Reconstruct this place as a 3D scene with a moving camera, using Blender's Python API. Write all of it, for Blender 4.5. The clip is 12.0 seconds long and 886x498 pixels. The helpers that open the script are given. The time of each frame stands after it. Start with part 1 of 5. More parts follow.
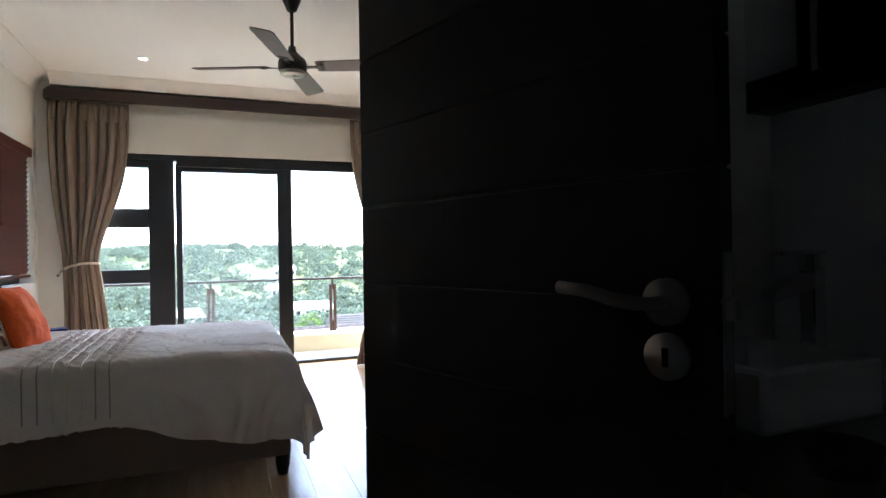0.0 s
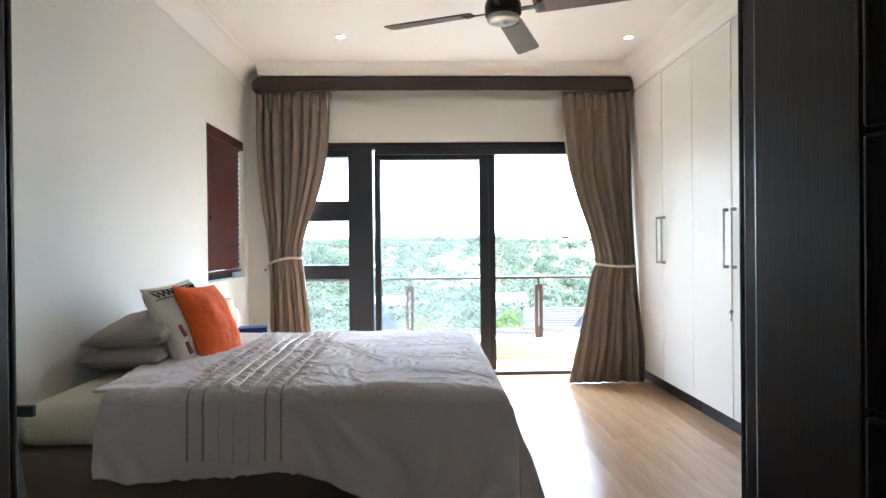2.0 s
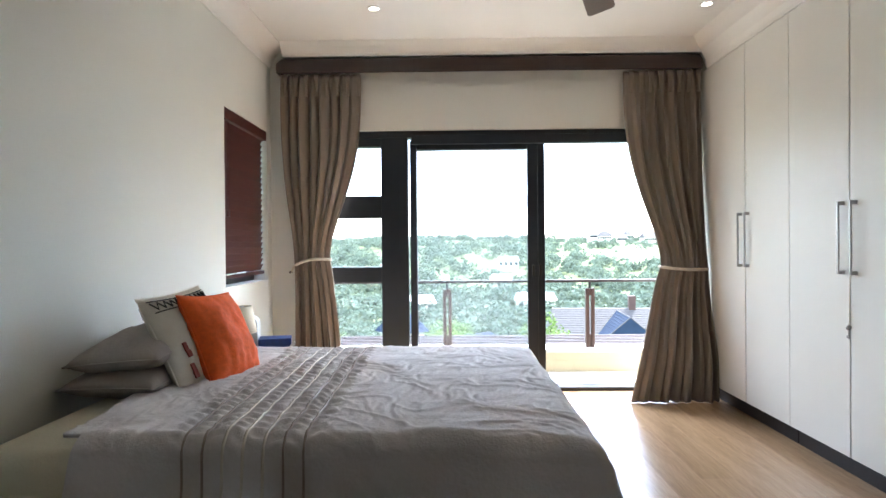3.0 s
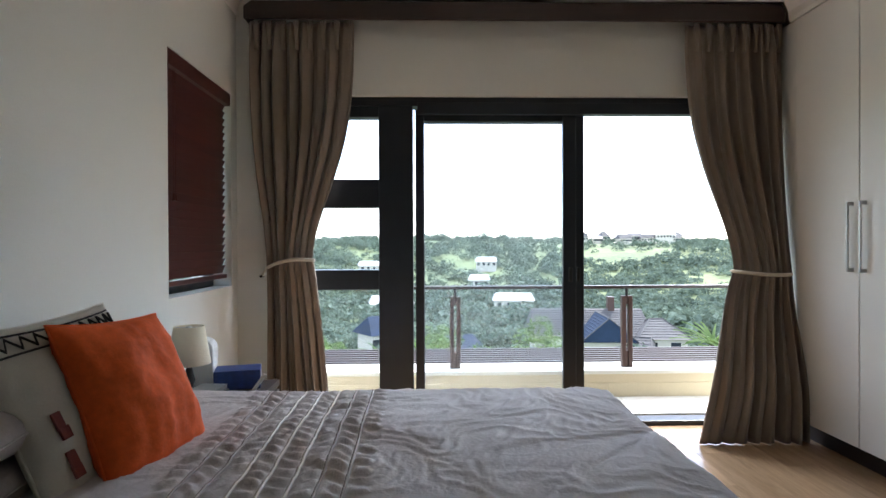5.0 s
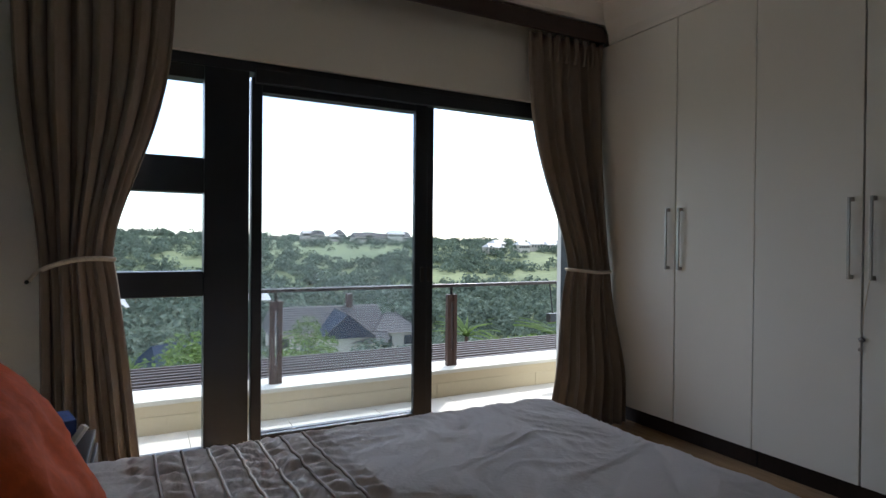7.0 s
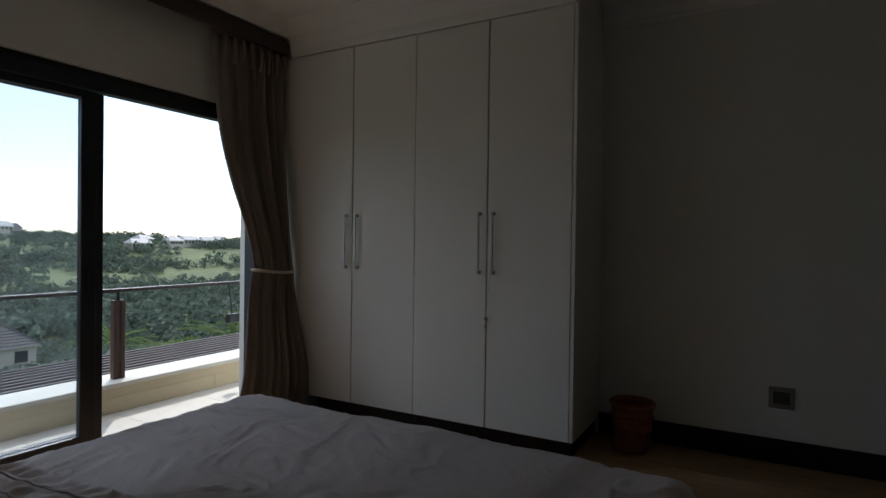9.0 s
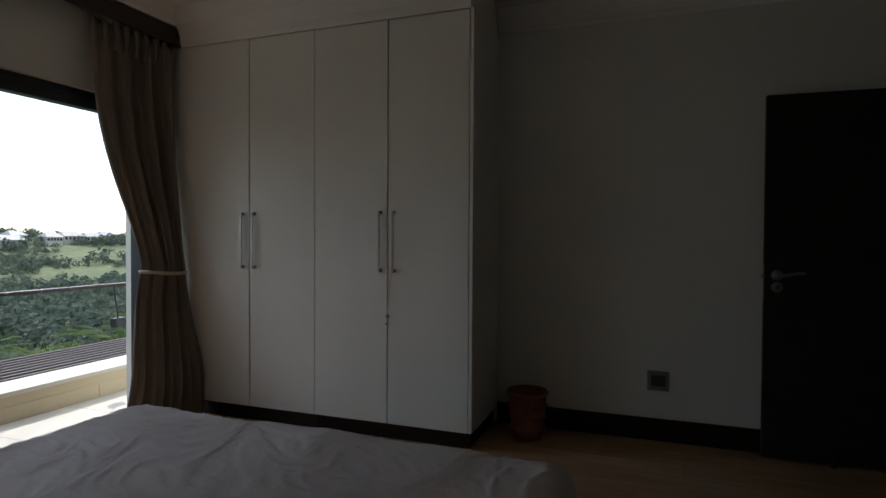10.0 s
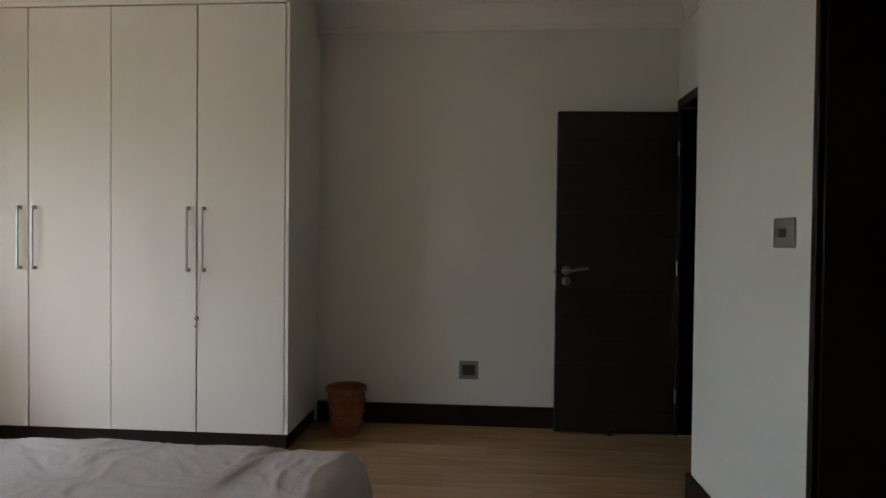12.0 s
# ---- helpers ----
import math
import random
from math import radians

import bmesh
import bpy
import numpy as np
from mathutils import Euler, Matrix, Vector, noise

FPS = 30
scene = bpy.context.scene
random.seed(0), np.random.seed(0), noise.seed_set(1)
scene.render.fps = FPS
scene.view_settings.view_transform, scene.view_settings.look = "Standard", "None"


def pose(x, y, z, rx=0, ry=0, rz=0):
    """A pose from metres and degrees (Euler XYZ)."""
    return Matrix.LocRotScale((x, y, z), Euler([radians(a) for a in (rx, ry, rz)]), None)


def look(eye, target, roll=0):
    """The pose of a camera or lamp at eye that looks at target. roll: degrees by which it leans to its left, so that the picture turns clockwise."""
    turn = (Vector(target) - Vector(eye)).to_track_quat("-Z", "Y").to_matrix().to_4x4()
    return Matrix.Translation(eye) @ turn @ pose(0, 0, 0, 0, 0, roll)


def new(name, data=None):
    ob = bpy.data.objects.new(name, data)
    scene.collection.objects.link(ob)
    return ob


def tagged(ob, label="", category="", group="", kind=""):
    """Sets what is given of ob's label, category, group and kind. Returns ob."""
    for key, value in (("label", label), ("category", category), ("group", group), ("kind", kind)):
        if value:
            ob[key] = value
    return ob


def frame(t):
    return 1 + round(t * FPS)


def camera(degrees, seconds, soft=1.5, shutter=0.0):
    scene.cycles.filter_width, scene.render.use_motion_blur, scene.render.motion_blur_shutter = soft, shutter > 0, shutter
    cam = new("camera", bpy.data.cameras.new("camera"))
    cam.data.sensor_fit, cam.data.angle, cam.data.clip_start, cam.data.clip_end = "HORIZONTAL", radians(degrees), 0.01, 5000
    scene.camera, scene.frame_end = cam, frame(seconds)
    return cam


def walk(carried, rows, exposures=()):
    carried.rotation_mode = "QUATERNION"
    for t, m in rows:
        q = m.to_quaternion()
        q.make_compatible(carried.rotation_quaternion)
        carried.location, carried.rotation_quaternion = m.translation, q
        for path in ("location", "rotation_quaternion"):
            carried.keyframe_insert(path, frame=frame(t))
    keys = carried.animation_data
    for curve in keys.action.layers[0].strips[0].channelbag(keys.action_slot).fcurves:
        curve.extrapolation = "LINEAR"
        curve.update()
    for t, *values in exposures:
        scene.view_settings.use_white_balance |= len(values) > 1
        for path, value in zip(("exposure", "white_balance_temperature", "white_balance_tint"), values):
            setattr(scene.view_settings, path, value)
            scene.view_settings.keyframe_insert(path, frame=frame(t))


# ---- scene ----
cam = camera(75.6, 12.0)
PATH = [
    (0, (-0.734, 3.09, 1.142), (-0.009, 4.954, 1.148), -1.0),
    (0.5, (-0.719, 3.24, 1.138), (-0.173, 5.164, 1.145), -0.8),
    (1, (-0.718, 3.452, 1.156), (-0.319, 5.412, 1.158), -0.8),
    (1.5, (-0.705, 3.705, 1.149), (-0.449, 5.688, 1.149), -0.7),
    (2, (-0.693, 3.998, 1.174), (-0.626, 5.997, 1.164), -0.6),
    (2.5, (-0.752, 4.293, 1.174), (-0.775, 6.293, 1.16), -0.5),
    (3, (-0.811, 4.535, 1.184), (-0.837, 6.535, 1.171), -0.5),
    (3.5, (-0.826, 4.809, 1.192), (-0.855, 6.808, 1.173), -0.3),
    (3.7, (-0.829, 4.929, 1.196), (-0.856, 6.929, 1.179), -0.4),
    (5.3, (-1.143, 5.635, 1.165), (-1.022, 7.631, 1.152), 0.0),
    (5.5, (-1.203, 5.721, 1.175), (-1.019, 7.712, 1.152), 0.1),
    (6, (-1.36, 5.867, 1.191), (-0.982, 7.831, 1.157), 0.2),
    (6.5, (-1.494, 5.967, 1.169), (-0.844, 7.858, 1.147), 0.5),
    (7, (-1.636, 6.026, 1.164), (-0.709, 7.798, 1.145), 0.5),
    (7.5, (-1.753, 5.982, 1.184), (-0.534, 7.567, 1.16), 0.6),
    (7.7, (-1.788, 5.979, 1.208), (-0.477, 7.488, 1.175), 0.7),
    (9.3, (-1.918, 5.963, 1.199), (-0.139, 6.876, 1.181), 0.6),
    (9.5, (-1.904, 5.883, 1.198), (-0.111, 6.769, 1.177), 0.5),
    (10, (-1.931, 5.914, 1.228), (-0.052, 6.599, 1.189), 0.3),
    (10.5, (-1.936, 5.843, 1.185), (-0.013, 6.392, 1.169), 0.5),
    (11, (-1.929, 5.8, 1.219), (0.029, 6.206, 1.183), 0.3),
    (11.5, (-1.931, 5.777, 1.225), (0.05, 6.051, 1.185), 0.5),
    (12, (-1.958, 5.782, 1.218), (0.037, 5.921, 1.184), 0.6),
]
EXPOSURES = [(0, 2.50, 5750, 10), (1.0, 2.50, 5750, 10), (2.0, 3.05, 5750, 10), (3.0, 2.67, 5800, 10), (3.7, 2.33, 5800, 10), (5.3, 1.36, 5800, 11), (6.5, 0.68, 5800, 11),
             (7.7, 0.03, 5800, 11), (9.3, -0.37, 5900, 11), (10.2, 0.03, 6050, 11), (11.0, 0.88, 6250, 11), (12.0, 1.83, 6350, 11)]
walk(cam, [(t, look(eye, target, roll)) for t, eye, target, roll in PATH], EXPOSURES)

# ---- sky, sun and large lights ----
SUN_EL, SUN_AZ = 47.0, 42.0      # degrees; azimuth from the view's +y towards +x
world = bpy.data.worlds.new("sky")
scene.world = world
world.use_nodes = True
wn = world.node_tree.nodes
sky = wn.new("ShaderNodeTexSky")
sky.sky_type = "NISHITA"
sky.sun_disc = False
sky.sun_elevation, sky.sun_rotation = radians(SUN_EL), radians(SUN_AZ)
sky.dust_density = 0.6
wn["Background"].inputs["Strength"].default_value = 0.15
haze = wn.new("ShaderNodeMix")                      # thin bright haze over the whole sky
haze.data_type, haze.blend_type = "RGBA", "ADD"
haze.inputs["Factor"].default_value = 1.0
haze.inputs["B"].default_value = (4.2, 4.3, 4.35, 1)
world.node_tree.links.new(sky.outputs[0], haze.inputs["A"])
world.node_tree.links.new(haze.outputs["Result"], wn["Background"].inputs[0])

sun = new("sun", bpy.data.lights.new("sun", "SUN"))
sun.data.energy, sun.data.angle, sun.data.color = 3.2, radians(0.6), (1.0, 0.94, 0.85)
sun_dir = Vector((math.sin(radians(SUN_AZ)) * math.cos(radians(SUN_EL)), math.cos(radians(SUN_AZ)) * math.cos(radians(SUN_EL)), math.sin(radians(SUN_EL))))
sun.matrix_world = look(sun_dir * 30, (0, 0, 0))


# fill lamp added outside above the sliding doors, unseen, standing in for upper sky
sky_lamp = new("sky_fill_lamp", bpy.data.lights.new("sky_fill_lamp", "AREA"))
sky_lamp.data.shape, sky_lamp.data.size, sky_lamp.data.size_y = "RECTANGLE", 2.9, 1.1
sky_lamp.data.energy, sky_lamp.data.color = 58, (0.90, 0.95, 1.0)
sky_lamp.matrix_world = look((0.45, 10.45, 3.15), (-2.0, 6.9, 0.9))


# ---- materials ----
def material(name, base, rough=0.5, metal=0.0, vary=0.1, scale=6.0, bump=0.0, bump_scale=40.0, stretch=(1, 1, 1), second=None, per_object=0.0, island=0.0, sheen=0.0, spec=0.5):
    """A surface with two scales of noise in colour and a fine relief."""
    m = bpy.data.materials.new(name)
    m.use_nodes = True
    nt = m.node_tree
    n, l = nt.nodes, nt.links
    b = n["Principled BSDF"]
    b.inputs["Roughness"].default_value = rough
    b.inputs["Metallic"].default_value = metal
    b.inputs["Specular IOR Level"].default_value = spec
    b.inputs["Sheen Weight"].default_value = sheen
    tc = n.new("ShaderNodeTexCoord")
    mp = n.new("ShaderNodeMapping")
    mp.inputs["Scale"].default_value = stretch
    l.new(tc.outputs["Object"], mp.inputs[0])
    big = n.new("ShaderNodeTexNoise")
    big.inputs["Scale"].default_value, big.inputs["Detail"].default_value = scale, 5
    l.new(mp.outputs[0], big.inputs["Vector"])
    fine = n.new("ShaderNodeTexNoise")
    fine.inputs["Scale"].default_value, fine.inputs["Detail"].default_value = bump_scale, 4
    l.new(mp.outputs[0], fine.inputs["Vector"])
    ramp = n.new("ShaderNodeValToRGB")
    lo = [c * (1 - vary) for c in base]
    hi = [min(1, c * (1 + vary)) for c in (second or base)]
    ramp.color_ramp.elements[0].position, ramp.color_ramp.elements[0].color = 0.3, (*lo, 1)
    ramp.color_ramp.elements[1].position, ramp.color_ramp.elements[1].color = 0.7, (*hi, 1)
    mixv = n.new("ShaderNodeMath")
    mixv.operation = "MULTIPLY_ADD"
    l.new(fine.outputs[0], mixv.inputs[0])
    mixv.inputs[1].default_value = 0.4
    add = n.new("ShaderNodeMath")
    add.operation = "MULTIPLY"
    l.new(big.outputs[0], add.inputs[0])
    add.inputs[1].default_value = 0.6
    l.new(add.outputs[0], mixv.inputs[2])
    l.new(mixv.outputs[0], ramp.inputs[0])
    colour = ramp.outputs[0]
    for amount, node, socket in ((per_object, "ShaderNodeObjectInfo", "Random"), (island, "ShaderNodeNewGeometry", "Random Per Island")):
        if amount:
            info = n.new(node)
            hsv = n.new("ShaderNodeHueSaturation")
            ma = n.new("ShaderNodeMapRange")
            ma.inputs["To Min"].default_value, ma.inputs["To Max"].default_value = 1 - amount, 1 + amount
            l.new(info.outputs[socket], ma.inputs[0])
            l.new(ma.outputs[0], hsv.inputs["Value"])
            l.new(colour, hsv.inputs["Color"])
            colour = hsv.outputs[0]
    l.new(colour, b.inputs["Base Color"])
    if bump:
        bp = n.new("ShaderNodeBump")
        bp.inputs["Strength"].default_value, bp.inputs["Distance"].default_value = bump, 0.01
        l.new(fine.outputs[0], bp.inputs["Height"])
        l.new(bp.outputs[0], b.inputs["Normal"])
    return m


def glass_material(name, tint=(1, 1, 1), rough=0.0):
    m = bpy.data.materials.new(name)
    m.use_nodes = True
    b = m.node_tree.nodes["Principled BSDF"]
    b.inputs["Base Color"].default_value = (*tint, 1)
    b.inputs["Roughness"].default_value = rough
    # the diffuse remainder lays a pale veil over the pane, like a hazy reflection
    b.inputs["Transmission Weight"].default_value = 0.972
    b.inputs["IOR"].default_value = 1.2
    return m


def glow_material(name, colour, strength):
    m = bpy.data.materials.new(name)
    m.use_nodes = True
    b = m.node_tree.nodes["Principled BSDF"]
    b.inputs["Emission Color"].default_value = (*colour, 1)
    b.inputs["Emission Strength"].default_value = strength
    return m


PAINT = material("wall_paint", (0.71, 0.71, 0.655), 0.75, vary=0.03, scale=1.2, bump=0.08, bump_scale=120)
CEIL = material("ceiling_paint", (0.80, 0.79, 0.75), 0.8, vary=0.02, scale=1.0, bump=0.05, bump_scale=90)
BATH = material("bathroom_paint", (0.80, 0.81, 0.80), 0.7, vary=0.05, scale=2, bump=0.05, bump_scale=90)
DARKWOOD = material("dark_stained_wood", (0.018, 0.010, 0.007), 0.42, spec=0.24, vary=0.25, scale=3, bump=0.04, bump_scale=30, stretch=(9, 9, 0.6))
DOORWOOD = material("espresso_door_veneer", (0.014, 0.0105, 0.009), 0.55, spec=0.42, vary=0.25, scale=3, bump=0.1, bump_scale=30, stretch=(9, 9, 0.6))
PELMETWOOD = material("pelmet_wood", (0.030, 0.014, 0.011), 0.4, vary=0.35, scale=3, bump=0.1, bump_scale=30, stretch=(0.6, 9, 9))
REDWOOD = material("red_brown_slat_wood", (0.070, 0.014, 0.010), 0.38, vary=0.3, scale=3, bump=0.08, bump_scale=30, stretch=(9, 0.6, 9), per_object=0.15)
ALU = material("charcoal_aluminium", (0.010, 0.014, 0.021), 0.38, vary=0.15, scale=4, bump=0.03, bump_scale=200)
RAILWOOD = material("rail_hardwood", (0.065, 0.030, 0.020), 0.5, vary=0.3, scale=3, bump=0.15, bump_scale=30, stretch=(9, 9, 0.8))
RAILDARK = material("dark_brown_rail", (0.035, 0.022, 0.018), 0.45, vary=0.2, scale=4, bump=0.05, bump_scale=60)
STEEL = material("brushed_steel", (0.42, 0.41, 0.39), 0.36, metal=1.0, vary=0.05, scale=20)
SATIN = material("dark_satin_steel", (0.26, 0.25, 0.24), 0.34, metal=1.0, vary=0.05, scale=20)
CHROME = material("chrome", (0.75, 0.75, 0.76), 0.08, metal=1.0, vary=0.02)
BLACKMETAL = material("dark_bronze_metal", (0.012, 0.010, 0.009), 0.4, vary=0.2, scale=10)
FLOORWOOD = material("oak_laminate", (0.34, 0.21, 0.11), 0.23, vary=0.2, scale=3, bump=0.04, bump_scale=26, stretch=(6, 0.5, 1), second=(0.40, 0.255, 0.14), per_object=0.10)
FLOORGAP = material("laminate_joint", (0.12, 0.08, 0.05), 0.6)
WARDROBE = material("cream_wardrobe_laminate", (0.76, 0.75, 0.70), 0.42, vary=0.02, scale=2, bump=0.04, bump_scale=160)
CURTAIN = material("taupe_curtain_cloth", (0.235, 0.19, 0.15), 0.85, vary=0.12, scale=8, bump=0.25, bump_scale=260, stretch=(1, 1, 0.3), sheen=0.15)
CORD = material("ivory_cord", (0.62, 0.56, 0.45), 0.8, vary=0.15, scale=60, bump=0.4, bump_scale=150)
DUVET = material("taupe_cotton_duvet", (0.58, 0.53, 0.515), 0.85, vary=0.05, scale=4, bump=0.22, bump_scale=90, sheen=0.1)
PIPING = material("satin_piping", (0.62, 0.55, 0.47), 0.5, vary=0.1, scale=30)
PIPING_D = material("brown_piping", (0.30, 0.24, 0.21), 0.6, vary=0.1, scale=30)
GREYPILLOW = material("grey_brown_pillow_cotton", (0.33, 0.29, 0.26), 0.85, vary=0.06, scale=6, bump=0.2, bump_scale=80)
LINEN = material("cream_linen", (0.66, 0.62, 0.53), 0.85, vary=0.06, scale=20, bump=0.2, bump_scale=200)
ORANGE = material("orange_suede_cloth", (0.74, 0.115, 0.018), 0.8, vary=0.22, scale=7, bump=0.12, bump_scale=60, spec=0.2)
BLACKPRINT = material("black_print", (0.03, 0.03, 0.03), 0.8)
REDPRINT = material("dark_red_print", (0.22, 0.05, 0.04), 0.8)
MATTRESS = material("cream_mattress_ticking", (0.60, 0.54, 0.40), 0.85, vary=0.06, scale=12, bump=0.2, bump_scale=120)
BEDBASE = material("brown_suede_bed_base", (0.16, 0.12, 0.095), 0.9, vary=0.1, scale=8, bump=0.15, bump_scale=120)
FANWOOD = material("fan_blade_wood", (0.105, 0.062, 0.045), 0.4, vary=0.25, scale=5, bump=0.05, stretch=(2, 2, 2))
# The bluish veil of reflections on the panes is put into this tint.
GLASS = glass_material("veiled_glass", (0.94, 0.975, 1.0))
FROST = material("frosted_white_plastic", (0.6, 0.6, 0.58), 0.4, vary=0.02)
MIRROR = material("mirror_silver", (0.8, 0.82, 0.82), 0.01, metal=1.0, vary=0.0)
CERAMIC = material("white_ceramic", (0.78, 0.79, 0.80), 0.12, vary=0.01)
STONETOP = material("stone_vanity_top", (0.30, 0.28, 0.25), 0.3, vary=0.2, scale=14)
PLATE = material("grey_metal_plate", (0.30, 0.29, 0.27), 0.4, metal=0.6, vary=0.05)
PLATEDARK = material("dark_switch_insert", (0.05, 0.05, 0.05), 0.4)
KERB = material("cream_kerb_plaster", (0.66, 0.55, 0.36), 0.8, vary=0.06, scale=3, bump=0.12, bump_scale=90)
KERBTOP = material("pale_coping", (0.72, 0.68, 0.58), 0.75, vary=0.06, scale=4, bump=0.1, bump_scale=90)
BTILE = material("balcony_tile", (0.60, 0.55, 0.46), 0.55, vary=0.08, scale=5, bump=0.05, bump_scale=60, per_object=0.05)
BASKET = material("terracotta_weave", (0.25, 0.085, 0.035), 0.75, vary=0.4, scale=24, bump=0.3, bump_scale=60)
SHADE = material("cream_lamp_shade", (0.78, 0.72, 0.56), 0.8, vary=0.03, scale=40, bump=0.1, bump_scale=200)
WHITEPLASTIC = material("white_plastic", (0.74, 0.75, 0.74), 0.35, vary=0.02)
BLUECARD = material("blue_printed_card", (0.012, 0.038, 0.17), 0.45, vary=0.3, scale=20)
PAPER = material("paper", (0.66, 0.64, 0.58), 0.7, vary=0.06, scale=40)
LEAF = material("bush_leaf", (0.085, 0.145, 0.040), 0.8, vary=0.35, scale=0.9, second=(0.19, 0.26, 0.085), island=0.4, spec=0.15)
# The valley's haze is put into this canopy colour, paler and bluer than leaves.
FOREST = material("hazed_woodland_canopy", (0.080, 0.112, 0.088), 0.9, vary=0.42, scale=0.11, second=(0.165, 0.200, 0.145), bump_scale=0.6, island=0.12, spec=0.1)
GRASS = material("hill_grass", (0.085, 0.125, 0.045), 0.9, vary=0.3, scale=0.03, second=(0.175, 0.20, 0.08), bump_scale=0.4)


def let_light_through(m, share):
    """Thin leaves pass part of the light that falls on their other side."""
    nt = m.node_tree
    b, out = nt.nodes["Principled BSDF"], nt.nodes["Material Output"]
    thin, mix = nt.nodes.new("ShaderNodeBsdfTranslucent"), nt.nodes.new("ShaderNodeMixShader")
    mix.inputs[0].default_value = share
    nt.links.new(b.inputs["Base Color"].links[0].from_socket, thin.inputs["Color"])
    nt.links.new(b.outputs[0], mix.inputs[1])
    nt.links.new(thin.outputs[0], mix.inputs[2])
    nt.links.new(mix.outputs[0], out.inputs["Surface"])


let_light_through(LEAF, 0.4)
let_light_through(FOREST, 0.28)
ROOF = material("grey_roof_tile", (0.085, 0.077, 0.073), 0.7, vary=0.25, scale=2, bump_scale=8, island=0.12)
FARWALL = material("far_house_render", (0.55, 0.50, 0.42), 0.8, vary=0.08, scale=0.5)
FARROOF = material("far_pale_roof", (0.50, 0.48, 0.45), 0.6, vary=0.15, scale=0.3)
FARDARK = material("far_window_dark", (0.03, 0.035, 0.045), 0.2)


# ---- mesh helpers ----
def box(bm, x0, x1, y0, y1, z0, z1, bevel=0.0):
    """Adds a box, with its edges rounded by bevel."""
    m = Matrix.Translation(((x0 + x1) / 2, (y0 + y1) / 2, (z0 + z1) / 2)) @ Matrix.Diagonal((x1 - x0, y1 - y0, z1 - z0, 1))
    v = bmesh.ops.create_cube(bm, size=1, matrix=m)["verts"]
    if bevel:
        e = list({e for q in v for e in q.link_edges})
        bmesh.ops.bevel(bm, geom=e, offset=bevel, segments=2, affect="EDGES", profile=0.5)
    return bm


def rod(bm, a, b, r, r2=None, segments=12):
    """Adds a capped rod from a to b."""
    a, b = Vector(a), Vector(b)
    m = Matrix.Translation((a + b) / 2) @ (b - a).to_track_quat("Z", "Y").to_matrix().to_4x4()
    bmesh.ops.create_cone(bm, cap_ends=True, segments=segments, radius1=r, radius2=r if r2 is None else r2, depth=(b - a).length, matrix=m)
    return bm


def lathe(bm, profile, centre=(0, 0, 0), segments=32):
    """Turns a profile of (radius, height) round the z axis."""
    rings = []
    for r, z in profile:
        rings.append([bm.verts.new((centre[0] + r * math.cos(2 * math.pi * i / segments), centre[1] + r * math.sin(2 * math.pi * i / segments), centre[2] + z)) for i in range(segments)])
    for a, b in zip(rings, rings[1:]):
        for i in range(segments):
            j = (i + 1) % segments
            bm.faces.new((a[i], a[j], b[j], b[i]))
    return bm


def tube(bm, points, r, segments=8):
    """A bent tube through the points."""
    pts = [Vector(p) for p in points]
    rings = []
    for i, p in enumerate(pts):
        d = (pts[min(i + 1, len(pts) - 1)] - pts[max(i - 1, 0)]).normalized()
        side = d.cross(Vector((0.123, 0.456, 0.88))).normalized()
        up = side.cross(d)
        rings.append([bm.verts.new(p + r * (math.cos(2 * math.pi * k / segments) * side + math.sin(2 * math.pi * k / segments) * up)) for k in range(segments)])
    for a, b in zip(rings, rings[1:]):
        for k in range(segments):
            j = (k + 1) % segments
            bm.faces.new((a[k], a[j], b[j], b[k]))
    bm.faces.new(list(reversed(rings[0])))
    bm.faces.new(rings[-1])
    return bm


def prism(bm, outline, a, b, axis="y"):
    """Extrudes a closed outline of (u, z) from a to b along x or y."""
    def place(u, z, s):
        return (u, s, z) if axis == "y" else (s, u, z)
    f = [bm.verts.new(place(u, z, a)) for u, z in outline]
    g = [bm.verts.new(place(u, z, b)) for u, z in outline]
    bm.faces.new(f)
    bm.faces.new(list(reversed(g)))
    for i in range(len(f)):
        j = (i + 1) % len(f)
        bm.faces.new((f[j], f[i], g[i], g[j]))
    return bm


def mesh_of(name, bm, mat, smooth=False):
    bmesh.ops.recalc_face_normals(bm, faces=bm.faces)
    me = bpy.data.meshes.new(name)
    bm.to_mesh(me)
    bm.free()
    me.materials.append(mat)
    if smooth:
        for p in me.polygons:
            p.use_smooth = True
    return me


def part(name, bm, mat, parent=None, label="", smooth=False):
    ob = new(name, mesh_of(name, bm, mat, smooth))
    if parent is not None:
        ob.parent = parent
    return tagged(ob, label)


def thing(name, label, category, group="", at=(0, 0, 0), turn=0.0):
    ob = new(name)
    ob.matrix_basis = pose(*at, 0, 0, turn)
    return tagged(ob, label, category, group)


def structure(name, bm, mat, label, category, smooth=False):
    return tagged(part(name, bm, mat, None, label, smooth), category=category, kind="structure")


def new_bm():
    return bmesh.new()


# ---- the room ----
XW, XE, YN, YS, YR = -2.25, 1.775, 9.12, 4.80, 4.55     # wall faces: west, east, window, switch wall, entry recess
ZC = 2.76
DOOR_L, DOOR_R, YJ, YB = -1.215, -0.405, 4.60, 4.29      # bathroom doorway, its jamb and the bathroom's face of the wall
WIN_L, WIN_R, WIN_T = -1.98, 1.065, 2.11
BL0, BL1, BLZ0, BLZ1 = 8.17, 9.02, 0.925, 2.09           # small side window

